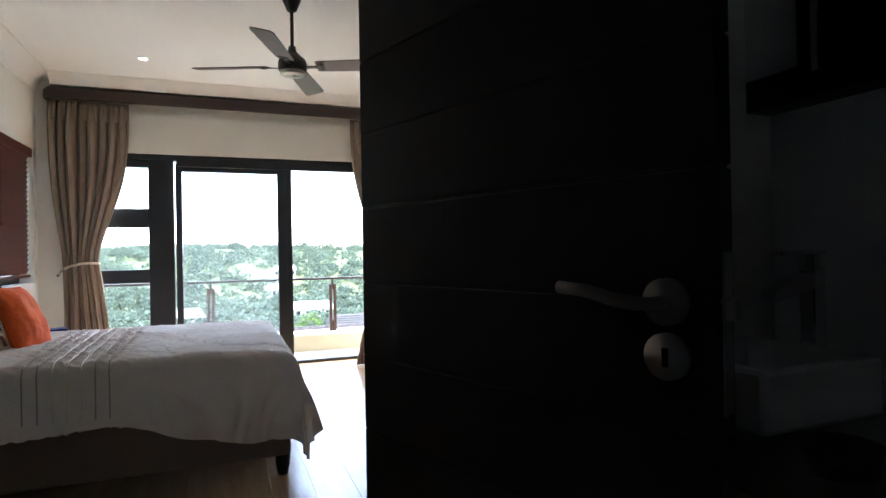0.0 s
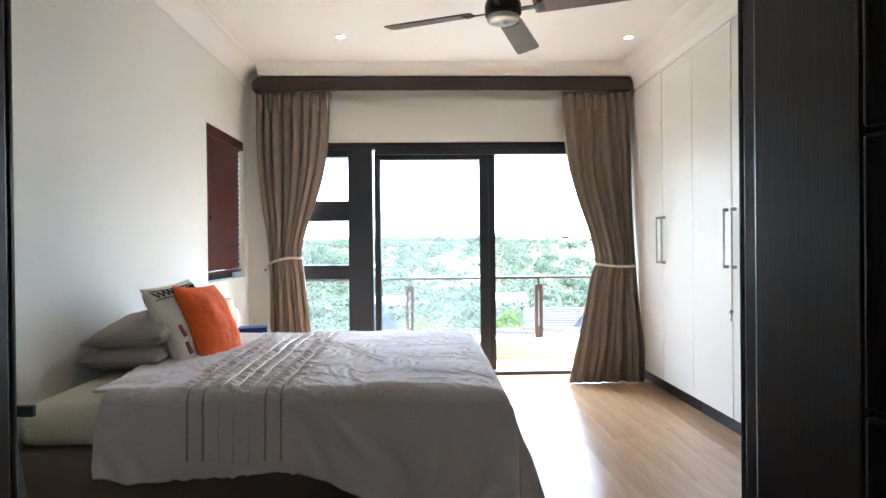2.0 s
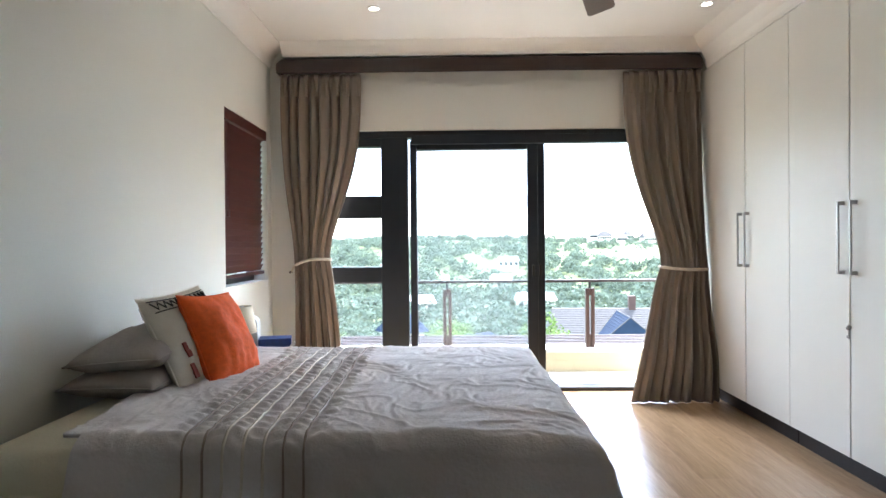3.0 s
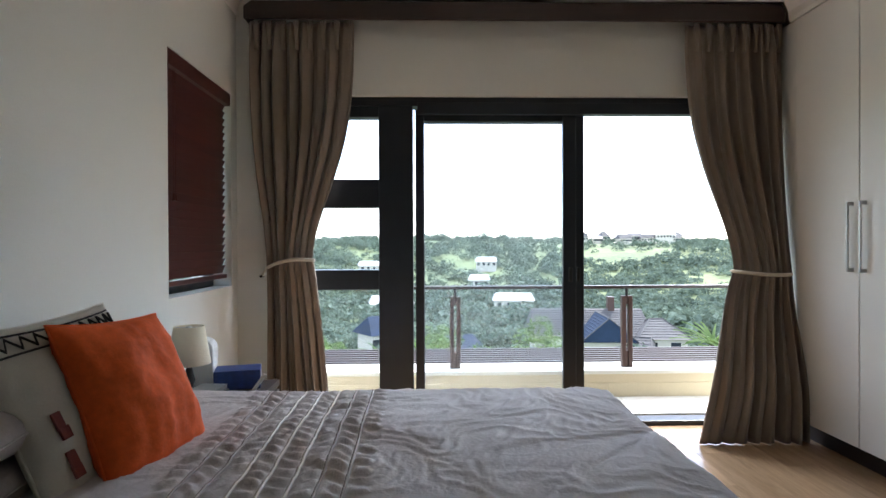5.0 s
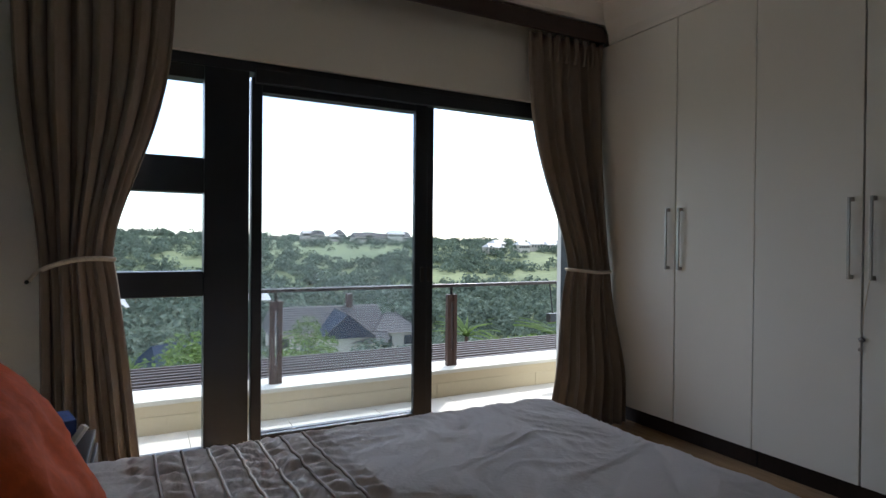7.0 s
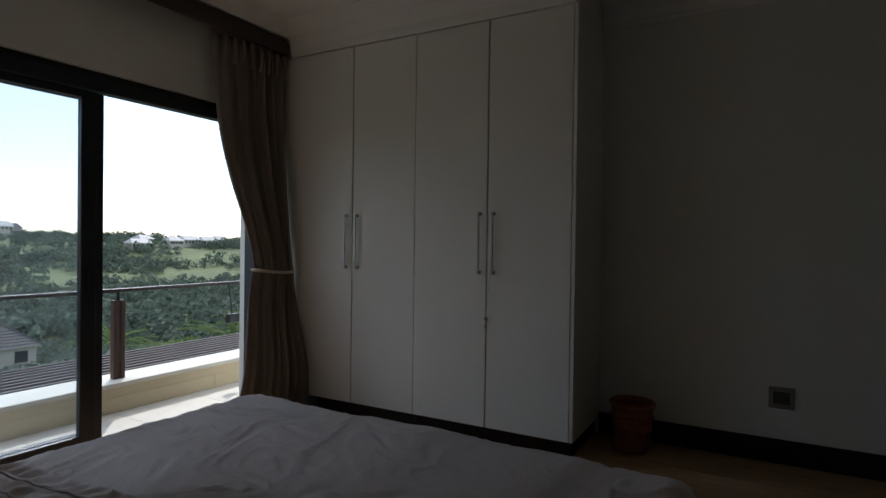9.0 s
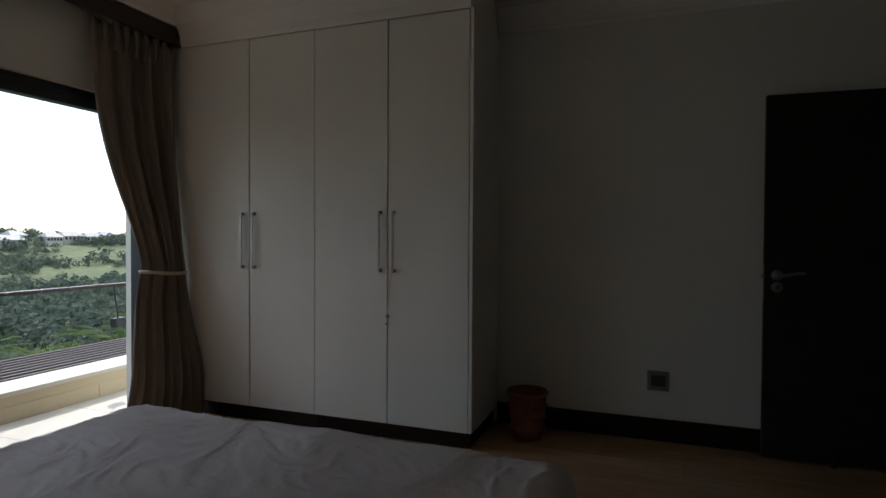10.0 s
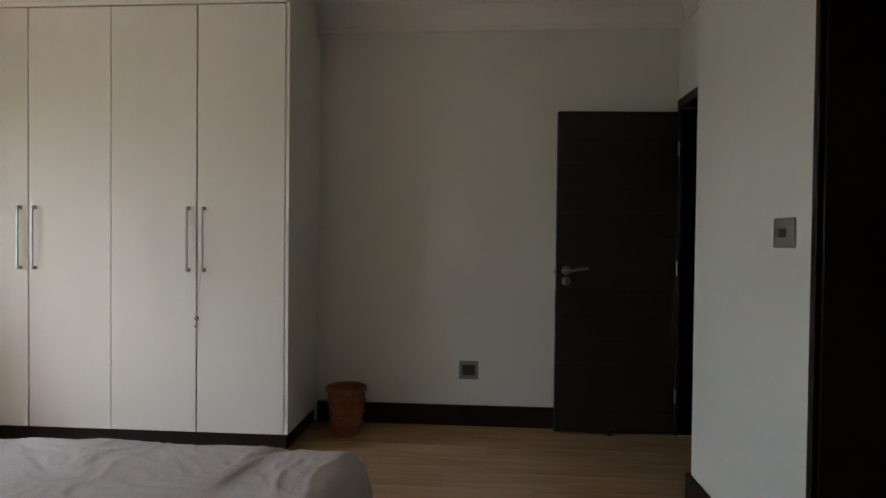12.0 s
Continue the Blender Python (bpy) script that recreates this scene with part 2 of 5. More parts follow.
bm = new_bm()
box(bm, XW - 0.3, XE + 0.2, 1.6, 9.4, -0.22, -0.014)
floor = structure("floor", bm, FLOORGAP, "pale oak laminate plank floor", "floor")
bm = new_bm()
box(bm, -2.4, XE + 0.2, 1.6, YN + 0.3, ZC, ZC + 0.15)
structure("ceiling", bm, CEIL, "smooth white painted ceiling", "ceiling")

bm = new_bm()                                             # west wall with the side window's opening
box(bm, XW - 0.25, XW, 1.6, BL0, 0, ZC)
box(bm, XW - 0.25, XW, BL1, YN + 0.25, 0, ZC)
box(bm, XW - 0.25, XW, BL0, BL1, 0, BLZ0)
box(bm, XW - 0.25, XW, BL0, BL1, BLZ1, ZC)
structure("wall_west", bm, PAINT, "off-white painted wall with small window", "wall")
bm = new_bm()                                             # window wall
box(bm, XW, WIN_L, YN, YN + 0.25, 0, ZC)
box(bm, WIN_R, XE, YN, YN + 0.25, 0, ZC)
box(bm, WIN_L, WIN_R, YN, YN + 0.25, WIN_T, ZC)
structure("wall_north", bm, PAINT, "off-white wall round the sliding doors", "wall")
bm = new_bm()
box(bm, XE, XE + 0.2, 1.6, YN + 0.25, 0, ZC)
structure("wall_east", bm, PAINT, "off-white painted plain wall", "wall")
bm = new_bm()                                             # wall with the bathroom doorway; the corner by the entry recess
box(bm, XW, -1.45, YB, YS, 0, ZC)
box(bm, -0.21, 0.765, YB, YS, 0, ZC)
box(bm, -1.45, -0.21, YB, YS, 2.14, ZC)
structure("wall_south", bm, PAINT, "off-white wall beside the bathroom doorway", "wall")
bm = new_bm()
box(bm, 0.765, 0.90, YB, YR, 0, ZC)
box(bm, 1.70, XE, YB, YR, 0, ZC)
box(bm, 0.90, 1.70, YB, YR, 2.08, ZC)
structure("wall_entry", bm, PAINT, "off-white wall over the entry doorway", "wall")
bm = new_bm()                                             # bathroom shell and passage beyond the entry door
box(bm, 0.76, 0.90, 1.6, YB - 0.002, 0, ZC)
structure("wall_bathroom_east", bm, BATH, "grey wall behind the basin", "wall")
bm = new_bm()
box(bm, -2.1, -2.0, 1.6, YB - 0.002, 0, ZC)
structure("wall_bathroom_west", bm, BATH, "grey bathroom wall", "wall")
bm = new_bm()
box(bm, -2.25, XE, 1.5, 1.6, 0, ZC)
structure("wall_bathroom_south", bm, BATH, "grey bathroom and passage end wall", "wall")


def cornice(name, outline, a, b, axis):
    bm = new_bm()
    prism(bm, outline, a, b, axis)
    structure(name, bm, CEIL, "white stepped cove cornice", "cornice")


def cove(face, sign):
    """Profile of the cornice against a wall face; sign: the way into the room."""
    pts = [(0, 0), (0, -0.19), (0.012, -0.19), (0.015, -0.165)]
    pts += [(0.022 + 0.088 * (1 - math.cos(a)), -0.16 + 0.125 * math.sin(a)) for a in [0.0, 0.4, 0.8, 1.2, 1.57]]
    pts += [(0.115, -0.02), (0.13, -0.018), (0.13, 0)]
    return [(face + sign * u, ZC - 0.001 + z) for u, z in pts]


def plain_cove(face, sign):
    pts = [(0, 0), (0, -0.15), (0.006, -0.15)]
    pts += [(0.008 + 0.125 * (1 - math.cos(a)), -0.145 + 0.135 * math.sin(a)) for a in [1.5708 * k / 12 for k in range(13)]]
    pts += [(0.135, 0)]
    return [(face + sign * u, ZC - 0.001 + z) for u, z in pts]


cornice("cornice_west", plain_cove(XW + 0.001, 1), YS + 0.001, YN - 0.001, "y")
cornice("cornice_north", [(YN - 0.001, ZC - 0.001), (YN - 0.001, 2.662), (8.985, 2.662), (8.972, 2.684), (8.935, 2.725), (8.90, ZC - 0.001)], XW + 0.14, 1.16, "x")
cornice("cornice_east", cove(XE - 0.001, -1), YR + 0.001, 6.875, "y")
cornice("cornice_south", cove(YS + 0.001, 1), XW + 0.14, 0.76, "x")
cornice("cornice_entry", cove(YR + 0.001, 1), 0.77, XE - 0.135, "x")
cornice("cornice_recess", cove(0.766, 1), YR + 0.14, YS, "y")


def skirting(name, x0, x1, y0, y1):
    bm = new_bm()
    box(bm, x0, x1, y0, y1, 0, 0.135, 0.004)
    structure(name, bm, DARKWOOD, "tall dark wooden skirting board", "skirting board")


skirting("baseboard_east", XE - 0.02, XE - 0.001, YR + 0.02, 6.87)
skirting("baseboard_south", -0.135, 0.764, YS + 0.001, YS + 0.02)
skirting("baseboard_recess", 0.766, 0.785, YR + 0.02, YS + 0.02)
skirting("baseboard_west", XW + 0.001, XW + 0.02, YS + 0.02, YN - 0.02)
skirting("baseboard_north_west", XW + 0.02, WIN_L, YN - 0.02, YN - 0.001)


# ---- sliding doors and the balcony window ----
def window_wall():
    t = tagged(thing("window_1", "charcoal aluminium sliding doors with fixed side lights", "window"), kind="structure")
    y0, y1 = YN + 0.03, YN + 0.15
    bm = new_bm()
    box(bm, WIN_L, WIN_R, y0, y1, 2.055, WIN_T, 0.004)
    part("head_frame", bm, ALU, t)
    bm = new_bm()
    box(bm, -1.12, WIN_R, y0 - 0.02, y0 + 0.05, 2.0, 2.072, 0.004)
    part("head_track", bm, ALU, t)
    bm = new_bm()
    box(bm, WIN_L, WIN_R, y0, y1, -0.013, 0.03, 0.004)
    part("sill_track", bm, ALU, t)
    for x0, x1 in ((WIN_L, WIN_L + 0.06), (-1.368, -1.15), (WIN_R - 0.05, WIN_R)):
        bm = new_bm()
        box(bm, x0, x1, y0, y1, 0.03, 2.055, 0.004)
        part("mullion", bm, ALU, t)
    for z0, z1 in ((1.985, 2.055), (1.41, 1.59), (0.885, 1.013), (0.03, 0.09)):
        bm = new_bm()
        box(bm, WIN_L + 0.06, -1.368, y0 + 0.01, y1 - 0.01, z0, z1, 0.006)
        part("transom", bm, ALU, t)
    for z0, z1 in ((0.09, 0.885), (1.013, 1.41), (1.59, 1.985)):
        bm = new_bm()
        box(bm, WIN_L + 0.06, -1.368, y0 + 0.06, y0 + 0.066, z0, z1)
        p = part("pane", bm, GLASS, t)
        p.visible_shadow = False
    return t


def sliding_leaf(x0, x1, y, label):
    t = tagged(thing("sliding_door", label, "sliding door"), kind="structure")
    for a, b in ((x0, x0 + 0.055), (x1 - 0.085, x1)):
        bm = new_bm()
        box(bm, a, b, y, y + 0.04, 0.035, 2.035, 0.005)
        part("stile", bm, ALU, t)
    for a, b in ((0.035, 0.13), (1.96, 2.035)):
        bm = new_bm()
        box(bm, x0 + 0.055, x1 - 0.085, y + 0.002, y + 0.038, a, b, 0.005)
        part("rail", bm, ALU, t)
    bm = new_bm()
    box(bm, x0 + 0.055, x1 - 0.085, y + 0.017, y + 0.023, 0.13, 1.96)
    p = part("pane", bm, GLASS, t)
    p.visible_shadow = False
    bm = new_bm()
    box(bm, x1 - 0.05, x1 - 0.03, y - 0.018, y, 0.93, 1.02, 0.004)
    part("lock_pull", bm, BLACKMETAL, t)
    return t


window_wall()
sliding_leaf(-1.135, -0.10, YN + 0.05, "charcoal aluminium framed glass sliding door leaf")
sliding_leaf(-1.132, -0.035, YN + 0.10, "glass sliding door leaf stacked behind another, open")


def side_window():
    t = tagged(thing("window_2", "small dark framed window behind wooden blind", "window"), kind="structure")
    x = XW - 0.16
    for y0, y1, z0, z1 in ((BL0, BL1, BLZ0, BLZ0 + 0.05), (BL0, BL1, BLZ1 - 0.05, BLZ1), (BL0, BL0 + 0.05, BLZ0 + 0.05, BLZ1 - 0.05), (BL1 - 0.05, BL1, BLZ0 + 0.05, BLZ1 - 0.05)):
        bm = new_bm()
        box(bm, x, x + 0.05, y0, y1, z0, z1, 0.004)
        part("window_frame", bm, ALU, t)
    bm = new_bm()
    box(bm, x + 0.02, x + 0.026, BL0 + 0.05, BL1 - 0.05, BLZ0 + 0.05, BLZ1 - 0.05)
    p = part("pane", bm, GLASS, t)
    p.visible_shadow = False
    b = thing("venetian_blind", "red-brown wooden venetian blind lowered and closed", "blind")
    bm = new_bm()
    box(bm, XW - 0.075, XW - 0.002, BL0 + 0.006, BL1 - 0.006, BLZ1 - 0.075, BLZ1 - 0.002, 0.004)
    part("valance", bm, REDWOOD, b)
    zz = BLZ1 - 0.095
    bm = new_bm()
    box(bm, -0.0014, 0.0014, BL0 + 0.012, BL1 - 0.012, -0.025, 0.025)
    slat = mesh_of("slat", bm, REDWOOD)
    while zz > BLZ0 + 0.10:
        s = new("slat", slat)
        s.parent = b
        s.matrix_basis = pose(XW - 0.045, 0, zz, 0, 24, 0)
        zz -= 0.042
    bm = new_bm()
    box(bm, XW - 0.065, XW - 0.025, BL0 + 0.01, BL1 - 0.01, zz - 0.012, zz + 0.012, 0.004)
    part("bottom_rail", bm, REDWOOD, b)
    for y in (BL0 + 0.10, BL0 + 0.12):
        bm = new_bm()
        rod(bm, (XW - 0.018, y, 1.42), (XW - 0.018, y, BLZ1 - 0.07), 0.0015, segments=6)
        part("pull_cord", bm, REDWOOD, b)
        bm = new_bm()
        rod(bm, (XW - 0.018, y, 1.385), (XW - 0.018, y, 1.42), 0.008, 0.005)
        part("tassel", bm, REDWOOD, b)


side_window()


# ---- doors ----
def bathroom_doorway():
    t = tagged(thing("door_frame_1", "dark stained hardwood bathroom door frame", "door frame"), kind="structure")
    for x0, x1, y0, y1 in ((-1.45, DOOR_L, YB - 0.012, YJ), (DOOR_R, -0.21, 4.36, 4.49)):
        bm = new_bm()
        box(bm, x0, x1, y0, y1, 0, 2.06, 0.006)
        part("jamb", bm, DARKWOOD, t)
    for x0, x1, y0, edge, way in ((-1.45, -1.262, YJ, -1.262, -1), (-0.236, -0.21, 4.49, -0.236, 1)):
        bm = new_bm()
        box(bm, x0, x1, y0, YS + 0.001, 0, 2.06, 0.005)
        part("lining", bm, DARKWOOD, t)
        for k, (w, d) in enumerate(((0.044, 0.008), (0.030, 0.013), (0.014, 0.018))):
            bm = new_bm()
            a, b = edge + way * 0.004, edge + way * (0.004 + w)
            box(bm, min(a, b), max(a, b), YS + 0.0015 + 0.0005 * k, YS + d + 0.002, 0, 2.13, 0.003)
            part("architrave", bm, DARKWOOD, t)
    bm = new_bm()
    box(bm, -0.375, -0.21, YB - 0.012, 4.3595, 0, 2.06, 0.006)
    part("rebate", bm, DARKWOOD, t)
    bm = new_bm()
    box(bm, -1.45, -0.21, YB - 0.012, YS + 0.012, 2.06, 2.138, 0.006)
    part("head", bm, DARKWOOD, t)
    bm = new_bm()
    box(bm, DOOR_L - 0.002, DOOR_L + 0.002, 4.555, 4.585, 0.95, 1.11, 0.001)
    p = part("strike_plate", bm, STEEL, t, "steel strike plate")
    for z0, z1 in ((0.975, 1.01), (1.04, 1.075)):
        bm = new_bm()
        box(bm, DOOR_L + 0.0015, DOOR_L + 0.003, 4.563, 4.577, z0, z1)
        part("latch_hole", bm, BLACKMETAL, p, "dark latch hole")


def lever(parent, x, y, z, side, reach, face):
    """A lever handle with round roses on the face at y (face: the way it stands off), reaching to side along x."""
    bm = new_bm()
    rod(bm, (x, y, z), (x, y + face * 0.009, z), 0.029, segments=28)
    part("rose", bm, SATIN, parent, "brushed steel rose", True)
    bm = new_bm()
    tube(bm, [(x, y, z), (x, y + face * 0.045, z), (x + side * 0.012, y + face * 0.055, z + 0.001), (x + side * 0.04, y + face * 0.056, z + 0.004), (x + side * 0.08, y + face * 0.055, z + 0.013), (x + side * reach, y + face * 0.052, z + 0.016)], 0.0085, 10)
    part("lever", bm, SATIN, parent, "curved brushed steel lever", True)
    bm = new_bm()
    rod(bm, (x, y, z - 0.067), (x, y + face * 0.008, z - 0.067), 0.029, segments=28)
    part("key_rose", bm, SATIN, parent, "round steel keyhole rose", True)
    bm = new_bm()
    box(bm, x - 0.004, x + 0.004, y + face * 0.0085 - 0.001, y + face * 0.0085 + 0.001, z - 0.079, z - 0.056)
    part("keyhole", bm, BLACKMETAL, parent)


def grooved_leaf(name, label, w, at, turn, z_handle):
    """A leaf hinged at its origin, along +x; boards with fine grooves between."""
    t = tagged(thing(name, label, "door", "", at, turn), kind="structure")
    bm = new_bm()
    box(bm, 0.004, w - 0.004, -0.016, 0.016, 0.012, 2.026)
    part("core", bm, DOORWOOD, t)
    edges = [0.008, 0.13, 0.288, 0.446, 0.604, 0.762, 0.92, 1.078, 1.236, 1.394, 1.552, 1.71, 1.868, 2.03]
    for z0, z1 in zip(edges, edges[1:]):
        bm = new_bm()
        box(bm, 0, w, -0.02, 0.02, z0 + 0.002, z1 - 0.002, 0.0025)
        part("board", bm, DOORWOOD, t)
    for f in (-1, 1):
        lever(t, w - 0.062, f * 0.02, z_handle, -1, 0.125, f)
    bm = new_bm()
    box(bm, w - 0.002, w + 0.002, -0.011, 0.011, z_handle - 0.13, z_handle + 0.06)
    part("lock_plate", bm, STEEL, t, "steel lock face plate")
    bm = new_bm()
    box(bm, w, w + 0.013, -0.007, 0.007, z_handle - 0.02, z_handle + 0.004, 0.002)
    part("latch", bm, STEEL, t, "steel latch bolt")
    for z in (0.25, 1.05, 1.8):
        bm = new_bm()
        rod(bm, (-0.004, 0.022, z - 0.045), (-0.004, 0.022, z + 0.045), 0.006)
        part("hinge", bm, STEEL, t)
    return t


bathroom_doorway()
grooved_leaf("door_1", "open espresso wooden door with horizontal grooves", 0.765, (-0.429, 4.316, 0.0), -71.5, 1.075)

t = tagged(thing("door_frame_2", "dark wooden frame of the entry door", "door frame"), kind="structure")
for x0, x1 in ((0.88, 0.94), (1.70, 1.752)):
    bm = new_bm()
    box(bm, x0, x1, YB - 0.01, YR + 0.018, 0, 2.05, 0.005)
    part("jamb", bm, DARKWOOD, t)
bm = new_bm()
box(bm, 0.88, 1.752, YB - 0.01, YR + 0.018, 2.05, 2.11, 0.005)
part("head", bm, DARKWOOD, t)
grooved_leaf("door_2", "dark wooden entry door opened against wall", 0.745, (1.725, 4.575, 0.0), 92.5, 1.03)

# door stop on the floor by the entry door
bm = new_bm()
lathe(bm, [(0, 0), (0.016, 0), (0.016, 0.02), (0.011, 0.032), (0, 0.034)], (1.66, 4.98, 0), 16)
tagged(part("floor_door_stop", bm, BLACKMETAL, None, "small dark rubber door stop on floor", True), category="door stop")


# ---- wardrobe ----
def wardrobe():
    xf, top = 1.175, 2.525
    bounds = [8.915, 8.408, 7.909, 7.40, 6.89]
    for i in range(2):
        y1, ym, y0 = bounds[2 * i], bounds[2 * i + 1], bounds[2 * i + 2]
        t = thing("wardrobe", "cream laminate built-in wardrobe with two closed doors", "wardrobe", "wardrobe units")
        bm = new_bm()
        box(bm, xf + 0.06, XE - 0.004, y0 + 0.002, y1 - 0.002, 0.105, top + 0.005)
        part("body", bm, WARDROBE, t)
        bm = new_bm()
        box(bm, xf + 0.05, XE - 0.01, y0 + 0.004, y1 - 0.004, 0.0, 0.1045)
        part("plinth", bm, DARKWOOD, t, "dark recessed plinth")
        for a, b, hy in ((ym, y1, ym + 0.045), (y0, ym, ym - 0.045)):
            bm = new_bm()
            box(bm, xf, xf + 0.02, a + (0.004 if a == ym else 0.0016), b - (0.004 if b == ym else 0.0016), 0.105, top, 0.0025)
            d = part("door", bm, WARDROBE, t)
            bm = new_bm()
            z0, z1, r = 1.022, 1.386, 0.0065
            box(bm, xf - 0.034, xf - 0.024, hy - 0.006, hy + 0.006, z0, z1, 0.002)
            for z in (z0 + 0.008, z1 - 0.008):
                box(bm, xf - 0.03, xf + 0.001, hy - 0.008, hy + 0.008, z - 0.010, z + 0.010, 0.002)
            part("handle", bm, STEEL, d, "square brushed steel bar handle")
    bm = new_bm()
    box(bm, xf + 0.002, XE - 0.004, 6.868, 6.888, 0.105, top + 0.006, 0.002)
    tagged(part("wardrobe_end_panel", bm, WARDROBE, None, "cream laminate end panel of the wardrobe"), category="panel")
    bm = new_bm()
    box(bm, xf + 0.012, XE - 0.004, 8.917, YN - 0.002, 0.0, top + 0.005)
    tagged(part("wardrobe_filler", bm, WARDROBE, None, "cream filler strip between wardrobe and wall"), category="panel")
    bm = new_bm()
    prism(bm, [(XE - 0.004, top + 0.008), (xf + 0.004, top + 0.008), (xf - 0.004, top + 0.03), (xf - 0.008, top + 0.07), (xf - 0.04, top + 0.15), (xf - 0.10, top + 0.205), (xf - 0.125, ZC - 0.001), (XE - 0.004, ZC - 0.001)], 6.885, YN - 0.14, "y")
    structure("wardrobe_cornice", bm, CEIL, "white cove cornice above the wardrobe", "cornice")
    # key on a string at one handle
    t = thing("wardrobe_key", "small wardrobe key hanging on pale string", "key")
    bm = new_bm()
    tube(bm, [(xf - 0.031, 7.356, 1.03), (xf - 0.020, 7.372, 0.96), (xf - 0.012, 7.388, 0.87), (xf - 0.008, 7.394, 0.79), (xf - 0.010, 7.396, 0.765)], 0.0022, 6)
    part("string", bm, CORD, t)
    bm = new_bm()
    rod(bm, (xf - 0.010, 7.390, 0.762), (xf - 0.010, 7.402, 0.752), 0.011, segments=14)
    box(bm, xf - 0.0125, xf - 0.008, 7.393, 7.399, 0.70, 0.752)
    box(bm, xf - 0.0125, xf - 0.008, 7.399, 7.408, 0.704, 0.718)
    part("key", bm, PLATE, t)


wardrobe()


# ---- curtains and pelmet ----
pelmet = thing("curtain_pelmet", "long dark brown wooden curtain pelmet", "pelmet")
bm = new_bm()
prism(bm, [(-2.16, 2.535), (1.15, 2.535), (1.15, 2.61), (1.125, 2.645), (-2.115, 2.645), (-2.16, 2.61)], 8.975, 8.997, "y")
bmesh.ops.bevel(bm, geom=list(bm.edges), offset=0.005, segments=2, affect="EDGES", profile=0.5)
part("front_board", bm, PELMETWOOD, pelmet)
bm = new_bm()
box(bm, -2.11, 1.12, 8.9975, YN - 0.002, 2.618, 2.644, 0.003)
part("top_board", bm, PELMETWOOD, pelmet)
for x0, x1 in ((-2.158, -2.136), (1.126, 1.148)):
    bm = new_bm()
    box(bm, x0, x1, 8.9975, YN - 0.002, 2.537, 2.608, 0.003)
    part("end_board", bm, PELMETWOOD, pelmet)
bm = new_bm()
box(bm, -2.13, 1.12, 9.03, 9.05, 2.575, 2.612)
part("curtain_track", bm, BLACKMETAL, pelmet, "dark curtain track")


def smooth(a, b, t):
    t = max(0.0, min(1.0, t))
    t = t * t * (3 - 2 * t)
    return a + (b - a) * t


